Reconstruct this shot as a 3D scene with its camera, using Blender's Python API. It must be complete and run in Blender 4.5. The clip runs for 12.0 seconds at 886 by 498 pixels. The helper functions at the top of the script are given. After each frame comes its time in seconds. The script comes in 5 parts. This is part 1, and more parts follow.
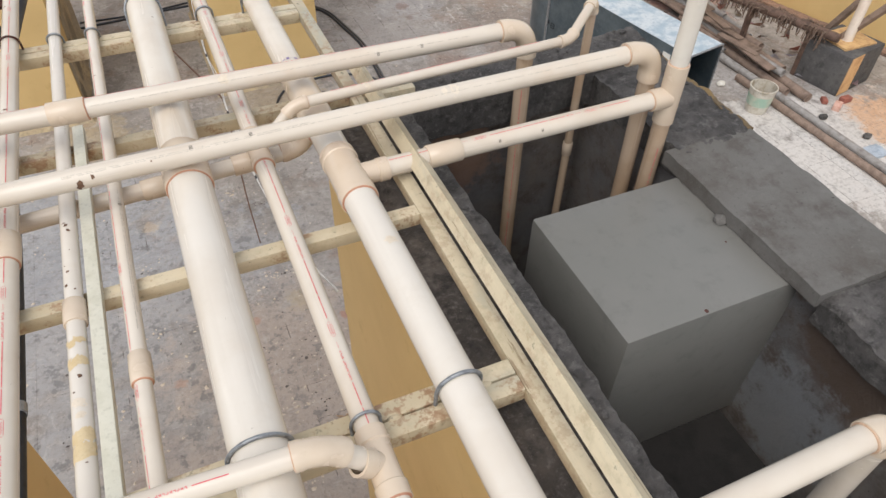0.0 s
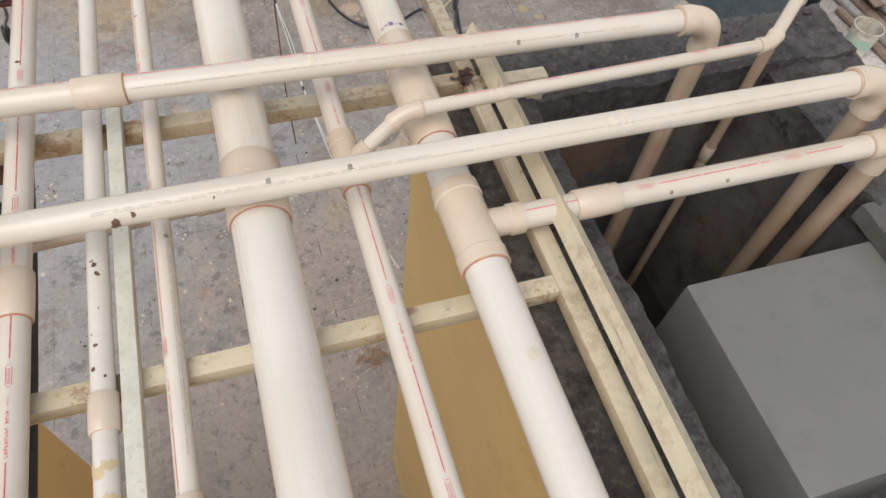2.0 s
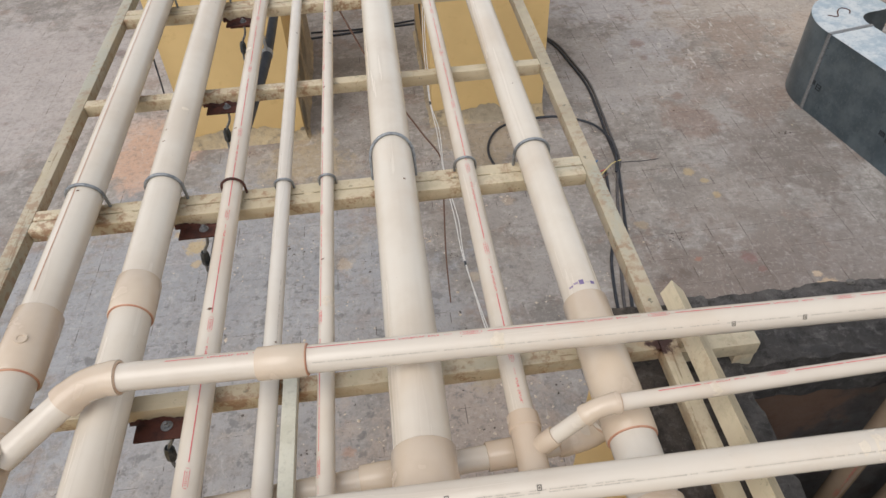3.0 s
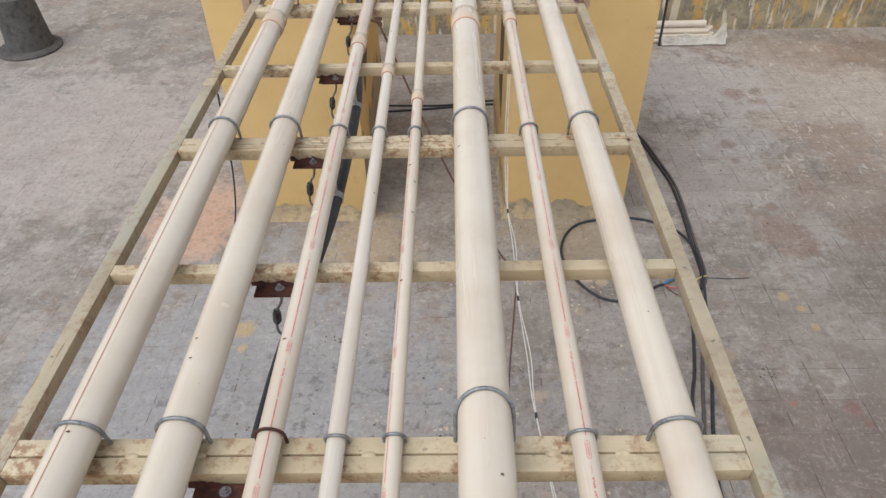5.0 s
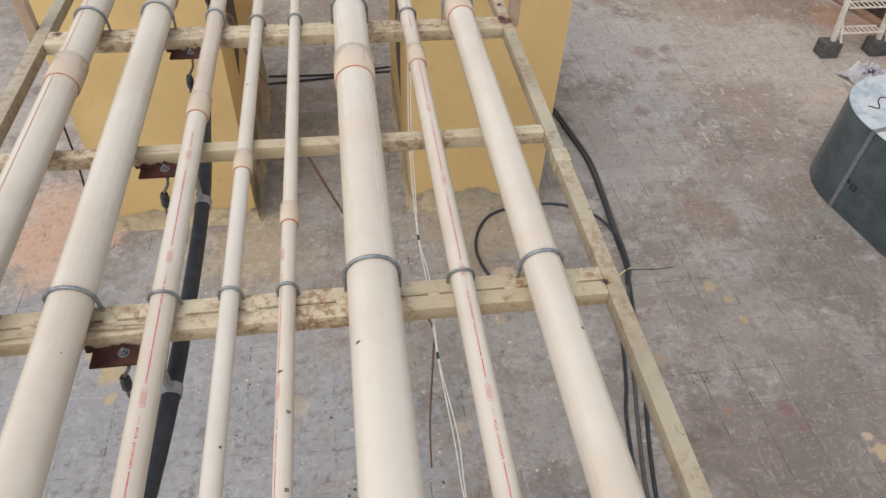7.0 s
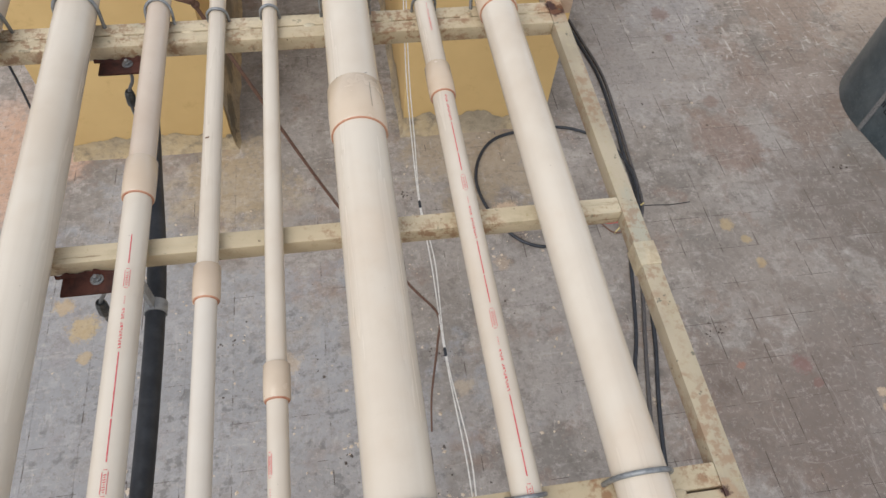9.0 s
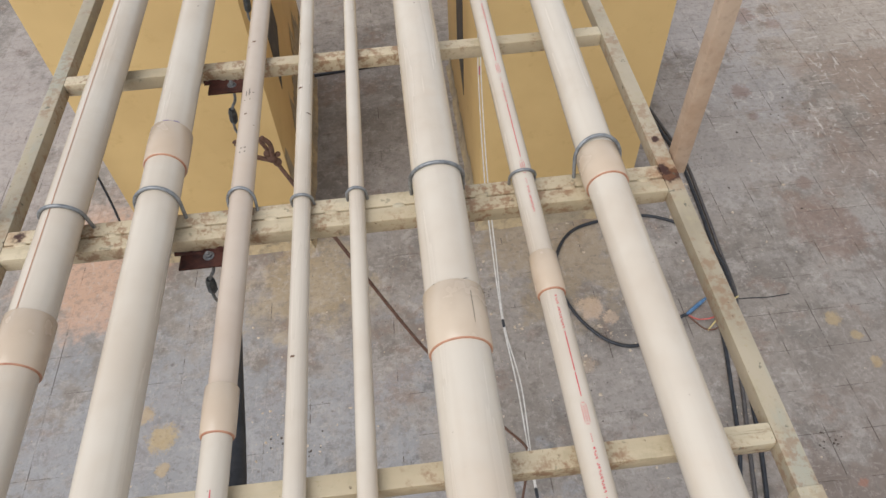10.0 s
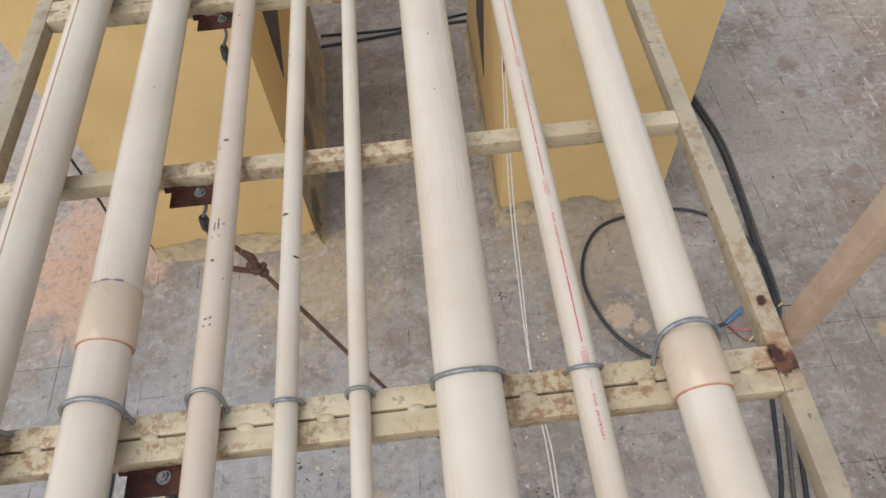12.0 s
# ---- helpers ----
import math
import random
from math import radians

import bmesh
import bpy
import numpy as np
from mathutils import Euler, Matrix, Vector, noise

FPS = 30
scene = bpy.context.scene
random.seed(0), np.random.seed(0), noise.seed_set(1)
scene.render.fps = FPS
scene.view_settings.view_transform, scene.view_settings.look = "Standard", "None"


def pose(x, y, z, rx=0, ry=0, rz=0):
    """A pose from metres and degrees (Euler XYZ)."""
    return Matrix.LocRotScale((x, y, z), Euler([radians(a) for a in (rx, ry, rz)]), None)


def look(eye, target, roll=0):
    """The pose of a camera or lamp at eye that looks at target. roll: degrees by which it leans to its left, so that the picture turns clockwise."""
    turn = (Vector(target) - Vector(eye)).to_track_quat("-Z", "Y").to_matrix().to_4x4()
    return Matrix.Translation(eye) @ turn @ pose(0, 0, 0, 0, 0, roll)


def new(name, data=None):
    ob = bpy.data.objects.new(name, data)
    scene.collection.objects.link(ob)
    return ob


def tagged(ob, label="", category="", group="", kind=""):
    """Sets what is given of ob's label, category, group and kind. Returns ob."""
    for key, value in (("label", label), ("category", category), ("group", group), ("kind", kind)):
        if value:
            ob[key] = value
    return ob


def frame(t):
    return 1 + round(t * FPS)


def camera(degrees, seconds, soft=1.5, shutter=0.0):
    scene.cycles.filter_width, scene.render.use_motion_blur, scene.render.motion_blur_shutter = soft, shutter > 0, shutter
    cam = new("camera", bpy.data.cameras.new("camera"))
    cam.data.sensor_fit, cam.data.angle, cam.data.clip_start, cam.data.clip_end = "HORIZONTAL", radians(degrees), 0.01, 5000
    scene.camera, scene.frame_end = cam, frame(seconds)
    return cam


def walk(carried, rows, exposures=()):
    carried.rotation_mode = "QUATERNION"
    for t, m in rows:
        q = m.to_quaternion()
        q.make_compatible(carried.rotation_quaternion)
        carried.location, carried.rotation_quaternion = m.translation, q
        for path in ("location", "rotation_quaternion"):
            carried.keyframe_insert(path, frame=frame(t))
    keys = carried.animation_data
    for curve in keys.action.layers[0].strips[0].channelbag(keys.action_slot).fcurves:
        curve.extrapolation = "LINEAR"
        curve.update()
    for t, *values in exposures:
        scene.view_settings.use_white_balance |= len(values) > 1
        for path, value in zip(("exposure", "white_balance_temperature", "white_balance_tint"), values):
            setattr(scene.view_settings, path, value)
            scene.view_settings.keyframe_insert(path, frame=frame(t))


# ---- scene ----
cam = camera(65.89, 12.0)
PATH = [
    (0, (0.024, -0.6369, 4.6681), (0.6116, 0.6469, 3.2516), 1.65),
    (0.5, (0.0174, -0.5091, 4.6722), (0.4803, 0.7931, 3.2265), 3.81),
    (1, (0.0034, -0.3219, 4.674), (0.4118, 1.039, 3.2665), -0.59),
    (1.5, (0.039, -0.1883, 4.6392), (0.5523, 1.0526, 3.1571), 4.2),
    (2, (0.005, 0.0332, 4.5967), (0.4695, 1.0715, 2.9516), 8.34),
    (2.3, (-0.0437, 0.1684, 4.6646), (0.4691, 1.2359, 3.053), 11.76),
    (2.5, (-0.0376, 0.1776, 4.6515), (0.2762, 1.3954, 3.0963), 6.21),
    (3, (-0.0089, 0.3714, 4.6772), (0.1062, 1.7788, 3.2608), -2.94),
    (3.5, (-0.0411, 0.5598, 4.7021), (0.0105, 2.0604, 3.3808), -0.05),
    (3.7, (-0.0571, 0.6285, 4.7248), (0.0029, 2.1419, 3.4187), -1.27),
    (5.3, (-0.0713, 1.2185, 4.6667), (-0.1067, 2.7367, 3.3652), -1.29),
    (5.5, (-0.0705, 1.3463, 4.6469), (0.0261, 2.819, 3.2972), 2.76),
    (6, (-0.0196, 1.6564, 4.6689), (0.2373, 3.0737, 3.2814), 2.28),
    (6.5, (-0.0179, 1.8504, 4.6632), (0.255, 3.251, 3.2617), 0.2),
    (7, (-0.0319, 2.077, 4.6337), (0.2085, 3.447, 3.1965), 2.87),
    (7.2, (-0.0304, 2.1252, 4.6542), (0.2075, 3.5096, 3.2304), 3.43),
    (8.8, (-0.018, 2.7579, 4.6006), (0.2382, 3.8885, 2.9708), 3.19),
    (9, (-0.0428, 2.8458, 4.5976), (0.2133, 3.9184, 2.9291), 5.7),
    (9.5, (-0.0659, 3.0175, 4.6027), (0.1558, 4.1524, 2.9709), 5.77),
    (10, (-0.0692, 3.2096, 4.6303), (0.0065, 4.4493, 3.0627), -3.38),
    (10.5, (-0.0379, 3.3466, 4.6352), (0.2031, 4.6011, 3.0964), 2.22),
    (11, (-0.0523, 3.5658, 4.5955), (0.2513, 4.6826, 2.9643), 11.67),
    (11.5, (-0.0563, 3.6764, 4.6025), (0.1105, 4.831, 2.978), 5.07),
    (12, (-0.0345, 3.8519, 4.5837), (-0.0187, 4.9521, 2.9135), -5.6),
]
EXPOSURES = [(0, 0.8), (1.5, 0.74), (2.5, 0.64), (3.5, 0.56), (5.5, 0.6), (7, 0.59), (9, 0.55), (12, 0.53)]
walk(cam, [(t, look(eye, target, roll)) for t, eye, target, roll in PATH], EXPOSURES)

# ---- light ----
world = bpy.data.worlds.new("overcast_sky")
scene.world = world
world.use_nodes = True
wn, wl = world.node_tree.nodes, world.node_tree.links
sky = wn.new("ShaderNodeTexSky")
sky.sky_type = "NISHITA"
sky.sun_disc = False
SUN_AZ, SUN_EL = radians(226), radians(58)
sky.sun_elevation, sky.sun_rotation = SUN_EL, SUN_AZ
sky.air_density, sky.dust_density, sky.ozone_density = 1.0, 1.0, 1.5
hazy = wn.new("ShaderNodeHueSaturation")
hazy.inputs["Saturation"].default_value = 0.3
wl.new(sky.outputs[0], hazy.inputs["Color"])
wl.new(hazy.outputs[0], wn["Background"].inputs[0])
wn["Background"].inputs[1].default_value = 0.13
sun = new("sun", bpy.data.lights.new("sun", "SUN"))
sun.data.energy, sun.data.angle, sun.data.color = 1.05, radians(50), (1.0, 0.95, 0.89)
sun.matrix_world = look((0, 0, 0), (-math.sin(SUN_AZ) * math.cos(SUN_EL), -math.cos(SUN_AZ) * math.cos(SUN_EL), -math.sin(SUN_EL)))
scene.view_settings.exposure = 0.62


# ---- materials ----
def lin(r, g, b):
    """Linear colour from 0-255 values."""
    return tuple((c / 255 / 12.92) if c < 10 else ((c / 255 + 0.055) / 1.055) ** 2.4 for c in (r, g, b)) + (1.0,)


class Mat:
    """A small builder round one node material."""

    def __init__(self, name, rough=0.5, metal=0.0):
        self.m = bpy.data.materials.new(name)
        self.m.use_nodes = True
        self.n, self.l = self.m.node_tree.nodes, self.m.node_tree.links
        self.b = self.n["Principled BSDF"]
        self.b.inputs["Roughness"].default_value = rough
        self.b.inputs["Metallic"].default_value = metal
        geo = self.n.new("ShaderNodeNewGeometry")
        self.pos = geo.outputs["Position"]
        self.island = geo.outputs["Random Per Island"]

    def noise(self, scale, detail=4.0, rough=0.6, stretch=None, distort=0.0, offset=0.0):
        node = self.n.new("ShaderNodeTexNoise")
        node.inputs["Scale"].default_value = scale
        node.inputs["Detail"].default_value = detail
        node.inputs["Roughness"].default_value = rough
        node.inputs["Distortion"].default_value = distort
        mp = self.n.new("ShaderNodeMapping")
        mp.inputs["Location"].default_value = (offset, offset * 0.7, offset * 0.3)
        if stretch:
            mp.inputs["Scale"].default_value = stretch
        self.l.new(self.pos, mp.inputs[0])
        self.l.new(mp.outputs[0], node.inputs["Vector"])
        return node.outputs["Fac"]

    def ramp(self, fac, *stops):
        node = self.n.new("ShaderNodeValToRGB")
        els = node.color_ramp.elements
        while len(els) < len(stops):
            els.new(0.5)
        for e, (at, col) in zip(els, stops):
            e.position, e.color = at, col
        self.l.new(fac, node.inputs[0])
        return node.outputs[0]

    def mask(self, fac, lo, hi):
        node = self.n.new("ShaderNodeMapRange")
        node.inputs["From Min"].default_value, node.inputs["From Max"].default_value = lo, hi
        node.interpolation_type = "SMOOTHSTEP"
        self.l.new(fac, node.inputs["Value"])
        return node.outputs["Result"]

    def math(self, op, a, b):
        node = self.n.new("ShaderNodeMath")
        node.operation = op
        for k, v in enumerate((a, b)):
            if isinstance(v, (int, float)):
                node.inputs[k].default_value = v
            else:
                self.l.new(v, node.inputs[k])
        return node.outputs[0]

    def mix(self, fac, a, b):
        node = self.n.new("ShaderNodeMix")
        node.data_type = "RGBA"
        for k, v in ((0, fac), (6, a), (7, b)):
            if isinstance(v, (int, float)):
                node.inputs[k].default_value = v
            elif isinstance(v, tuple):
                node.inputs[k].default_value = v
            else:
                self.l.new(v, node.inputs[k])
        return node.outputs[2]

    def near(self, centre, radius, wobble):
        """1 at a centre, falling to 0 at an uneven edge."""
        sub = self.n.new("ShaderNodeVectorMath")
        sub.operation = "DISTANCE"
        sub.inputs[1].default_value = centre
        self.l.new(self.pos, sub.inputs[0])
        d = self.math("ADD", sub.outputs["Value"], self.math("MULTIPLY", self.math("SUBTRACT", wobble, 0.5), radius * 2.6))
        return self.mask(d, radius, radius * 0.55)

    def colour(self, c):
        if isinstance(c, tuple):
            self.b.inputs["Base Color"].default_value = c
        else:
            self.l.new(c, self.b.inputs["Base Color"])
        return self

    def rough(self, r):
        self.l.new(r, self.b.inputs["Roughness"])
        return self

    def bump(self, fac, strength=0.3, distance=0.002):
        node = self.n.new("ShaderNodeBump")
        node.inputs["Strength"].default_value, node.inputs["Distance"].default_value = strength, distance
        self.l.new(fac, node.inputs["Height"])
        self.l.new(node.outputs[0], self.b.inputs["Normal"])
        return self


def plastic(name, base, dirt, seed=0.0, along=(6.0, 0.25, 6.0), tan=0.28):
    m = Mat(name)
    big, fine = m.noise(3.0, 4, offset=seed), m.noise(60.0, 5, 0.7, offset=seed)
    c = m.mix(m.mask(big, 0.4, 0.7), base, dirt)
    # handling streaks along the pipe and tan glue smears
    streak = m.noise(5.0, 3, 0.5, along, 0.0, seed + 3.0)
    c = m.mix(m.math("MULTIPLY", m.mask(streak, 0.45, 0.75), 0.3), c, tuple(v * 0.84 for v in dirt[:3]) + (1,))
    c = m.mix(m.math("MULTIPLY", m.mask(m.noise(2.2, 5, 0.7, offset=seed + 12.0), 0.52, 0.74), tan), c, lin(206, 178, 148))
    c = m.mix(m.math("MULTIPLY", m.mask(fine, 0.6, 0.78), 0.15), c, tuple(v * 0.78 for v in dirt[:3]) + (1,))
    # grey-brown handling grime in uneven patches
    c = m.mix(m.math("MULTIPLY", m.mask(m.noise(11.0, 6, 0.75, offset=seed + 21.0), 0.52, 0.7), 0.1), c, lin(184, 166, 140))
    specks = m.noise(150.0, 2, 0.5, offset=seed)
    c = m.mix(m.mask(specks, 0.79, 0.815), c, lin(112, 90, 66))
    return m.colour(c).rough(m.mask(streak, -0.4, 2.6)).bump(fine, 0.03, 0.001).m


PIPE = plastic("cream_pipe_plastic", lin(213, 203, 188), lin(204, 191, 174))
PIPE_PALE = plastic("pale_pipe_plastic", lin(213, 205, 193), lin(205, 195, 181), 4.0, tan=0.15)
PIPE_TAN = plastic("tan_pipe_plastic", lin(204, 189, 173), lin(194, 176, 159), 8.0)
PIPE_X = plastic("cream_branch_plastic", lin(209, 198, 183), lin(200, 186, 169), 6.0, (0.25, 6.0, 6.0), 0.3)
# tan staining, plus the tank's shade taken into the colour
PIPE_DROP = plastic("stained_shaded_drop_plastic", lin(188, 166, 143), lin(170, 145, 120), 10.0, (6.0, 6.0, 0.25), 0.5)
FITTING = plastic("pinkish_fitting_plastic", lin(206, 189, 168), lin(196, 175, 153), 2.0, (3.0, 3.0, 3.0))


def simple(name, base, alt, scale, rough=0.5, metal=0.0, bump=0.2, lo=0.4, hi=0.7, dist=0.002):
    m = Mat(name, rough, metal)
    n1, n2 = m.noise(scale, 6, 0.65), m.noise(scale * 7, 4, 0.6, offset=3.0)
    c = m.mix(m.mask(n1, lo, hi), base, alt)
    c = m.mix(m.math("MULTIPLY", m.mask(n2, 0.5, 0.75), 0.35), c, tuple(v * 0.6 for v in alt[:3]) + (1,))
    return m.colour(c).bump(n2, bump, dist).m


GLUE = simple("brown_glue", lin(186, 138, 110), lin(166, 112, 88), 40, 0.5)
GLUE_PALE = simple("pale_glue", lin(196, 166, 140), lin(180, 144, 118), 40, 0.5)
RED_PRINT = simple("red_print", lin(206, 70, 84), lin(218, 132, 130), 60, 0.6)
DARK_PRINT = simple("dark_grey_print", lin(96, 90, 82), lin(120, 112, 102), 80, 0.6)
GREY_PRINT = simple("grey_print", lin(160, 151, 138), lin(186, 177, 162), 80, 0.6)
PURPLE_MARK = simple("purple_primer", lin(112, 96, 140), lin(160, 140, 160), 60, 0.6)
STEEL = simple("galvanised_steel", lin(146, 149, 151), lin(108, 111, 115), 60, 0.45, 0.5, 0.1)
RUSTY = simple("rusted_steel", lin(86, 48, 38), lin(52, 30, 26), 30, 0.75, 0.1, 0.4)
BLACK = simple("black_rubber", lin(38, 42, 49), lin(54, 58, 65), 25, 0.5)
BLUE = simple("blue_insulation", lin(72, 110, 150), lin(92, 130, 166), 40, 0.5)
REDWIRE = simple("red_insulation", lin(186, 84, 80), lin(204, 122, 112), 40, 0.5)
WHITEWIRE = simple("white_insulation", lin(225, 222, 216), lin(200, 196, 188), 40, 0.5)
TANMARK = simple("tan_smear", lin(212, 199, 180), lin(204, 189, 167), 30, 0.5)
DRIP = simple("dried_brown_drip", lin(92, 66, 50), lin(120, 90, 68), 60, 0.7)
ROPE = simple("brown_cord", lin(120, 92, 78), lin(96, 72, 62), 60, 0.9)
STRAP = simple("grey_clamp", lin(168, 172, 176), lin(140, 144, 150), 40, 0.5, 0.3)


POST_PAINT = simple("tan_post_paint", lin(190, 167, 145), lin(174, 147, 123), 7, 0.55, 0, 0.1)


def painted_tube(name, streaks, pale=lin(207, 193, 165), dull=lin(188, 173, 144), primer=0.45, rusty=0.3):
    m = Mat(name, 0.5)
    big, mid, fine = m.noise(2.5, 5), m.noise(16, 6, 0.7, offset=2.0), m.noise(90, 5, 0.7, offset=5.0)
    c = m.mix(m.mask(big, 0.4, 0.62), pale, dull)
    c = m.mix(m.math("MULTIPLY", m.mask(mid, 0.5, 0.66), 0.65), c, lin(176, 164, 136))
    # worn greenish primer in long streaks, brown cracks and rust
    for stretch, off in ((tuple(v * 0.6 for v in streaks), 3.0), (tuple(v * 0.35 for v in streaks), 13.0)):
        s = m.noise(2.2, 6, 0.7, stretch, 0.2, off)
        c = m.mix(m.math("MULTIPLY", m.mask(s, 0.48, 0.66), 0.3), c, lin(178, 166, 138))
        c = m.mix(m.math("MULTIPLY", m.mask(s, 0.645, 0.68), 0.7), c, lin(120, 96, 70))
    # cool grey primer showing through in patches
    c = m.mix(m.math("MULTIPLY", m.mask(m.noise(7, 5, 0.65, tuple(0.3 + 0.7 * (v > 5) for v in streaks), 0.0, 41.0), 0.54, 0.66), primer), c, lin(166, 165, 150))
    c = m.mix(m.math("MULTIPLY", m.mask(fine, 0.6, 0.72), 0.6), c, lin(168, 152, 116))
    rust = m.math("MULTIPLY", m.mask(m.noise(4, 6, 0.75, offset=9.0), 0.45, 0.58), m.mask(m.noise(38, 5, 0.7, offset=1.0), 0.46, 0.58))
    c = m.mix(m.math("MULTIPLY", rust, rusty), c, lin(140, 99, 68))
    wob = m.noise(40, 5, 0.7, offset=17.0)
    for centre, radius in (((0.541, 4.28, 3.465), 0.03), ((0.542, 4.402, 3.465), 0.013), ((0.53, 1.222, 3.465), 0.036), ((0.525, 4.3, 3.465), 0.02), ((-0.965, 4.295, 3.465), 0.02), ((0.52, 3.05, 3.465), 0.014), ((-0.27, 1.2, 3.47), 0.02)):
        c = m.mix(m.math("MULTIPLY", m.near(centre, radius * 2.0, wob), 0.3), c, lin(160, 112, 74))
        c = m.mix(m.near(centre, radius, wob), c, lin(66, 40, 32))
    chip = m.mask(m.noise(42, 6, 0.8, offset=14.0), 0.655, 0.69)
    c = m.mix(chip, c, lin(100, 84, 64))
    c = m.mix(m.math("MULTIPLY", m.mask(m.noise(34, 4, 0.6, offset=27.0), 0.66, 0.69), primer), c, lin(92, 94, 80))
    return m.colour(c).bump(mid, 0.3, 0.002).m


PAINTED = painted_tube("flaking_cream_paint", (22.0, 1.2, 22.0))
PAINTED_OLIVE = painted_tube("worn_olive_rail_paint", (22.0, 1.2, 22.0), lin(181, 169, 147), lin(159, 148, 127), 0.75, 0.5)
PAINTED_X = painted_tube("flaking_cream_crossbar_paint", (1.2, 22.0, 22.0), rusty=0.75)


def concrete(name, a, b, dark, speck, k=1.0, stains=()):
    m = Mat(name, 0.9)
    big, mid, fine = m.noise(1.7 * k, 6, 0.6), m.noise(9 * k, 7, 0.7, offset=3.0), m.noise(70 * k, 6, 0.75, offset=6.0)
    c = m.mix(m.mask(big, 0.4, 0.6), a, b)
    c = m.mix(m.mask(mid, 0.44, 0.7), c, dark)
    c = m.mix(m.math("MULTIPLY", m.mask(m.noise(14 * k, 6, 0.75, offset=16.0), 0.5, 0.72), 0.6), c, speck)
    c = m.mix(m.mask(fine, 0.6, 0.7), c, speck)
    c = m.mix(m.mask(m.noise(90 * k, 5, 0.7, offset=26.0), 0.62, 0.7), c, tuple(v * 0.5 for v in dark[:3]) + (1,))
    for centre, radius, col, amount in stains:
        c = m.mix(m.math("MULTIPLY", m.near(centre, radius, mid), amount), c, col)
    return m.colour(c).bump(m.math("ADD", mid, m.math("MULTIPLY", fine, 0.6)), 0.9, 0.008).m


RIM = concrete("rough_dark_concrete", lin(92, 88, 85), lin(68, 65, 63), lin(46, 43, 41), lin(124, 120, 116), 2.6)
RIM_DIRT = concrete("brown_dirty_concrete", lin(98, 89, 81), lin(72, 65, 59), lin(48, 43, 39), lin(132, 124, 116), 2.6)
SLAB = concrete("smooth_grey_concrete", lin(104, 101, 97), lin(95, 91, 86), lin(82, 76, 70), lin(114, 111, 107))
# last patch tints the far wall brown, with its bounced light coloured in
INNER = concrete("stained_inner_concrete", lin(108, 99, 91), lin(97, 96, 97), lin(79, 70, 63), lin(116, 113, 112), 1.0, (((1.46, -0.12, 3.2), 0.22, lin(80, 64, 52), 0.85), ((1.46, -0.5, 3.12), 0.22, lin(80, 64, 52), 0.8), ((1.46, 0.0, 2.85), 0.24, lin(124, 127, 130), 0.7), ((0.95, 1.22, 3.1), 0.2, lin(126, 92, 70), 0.6)))
BARE = concrete("bare_plaster", lin(182, 162, 128), lin(156, 143, 122), lin(130, 119, 100), lin(190, 176, 150), 1.2, (((-0.98, 7.25, 0.2), 0.22, lin(74, 68, 58), 0.75), ((-0.98, 7.75, 0.45), 0.3, lin(82, 76, 66), 0.7), ((-0.98, 8.4, 0.5), 0.3, lin(96, 88, 76), 0.6)))


def yellow_wall():
    m = Mat("ochre_wall_paint", 0.7)
    big, mid, fine = m.noise(1.1, 4), m.noise(6, 6, 0.7, offset=4.0), m.noise(120, 4, offset=7.0)
    c = m.mix(m.mask(big, 0.3, 0.72), lin(216, 184, 126), lin(204, 172, 116))
    c = m.mix(m.math("MULTIPLY", m.mask(mid, 0.56, 0.72), 0.5), c, lin(188, 154, 98))
    return m.colour(c).bump(fine, 0.15, 0.001).m


OCHRE = yellow_wall()


def floor_mat(name, joint=False):
    m = Mat(name, 0.72)
    wob = m.noise(3.2, 6, 0.7, offset=11.0)
    huge, big, mid = m.noise(0.55, 4, 0.6), m.noise(1.5, 7, 0.68, offset=5.0), m.noise(8, 7, 0.72, offset=2.0)
    fine = m.noise(45, 6, 0.75, offset=8.0)
    c = m.mix(m.mask(huge, 0.4, 0.6), lin(165, 159, 154), lin(155, 147, 139))
    c = m.mix(m.math("MULTIPLY", m.mask(big, 0.46, 0.6), 0.85), c, lin(133, 127, 121))
    c = m.mix(m.math("MULTIPLY", m.mask(m.noise(2.1, 7, 0.72, offset=21.0), 0.52, 0.64), 0.6), c, lin(144, 122, 109))
    c = m.mix(m.math("MULTIPLY", m.mask(mid, 0.52, 0.66), 0.65), c, lin(118, 111, 104))
    c = m.mix(m.math("MULTIPLY", m.mask(m.noise(5, 7, 0.75, offset=31.0), 0.52, 0.62), 0.6), c, lin(188, 181, 175))
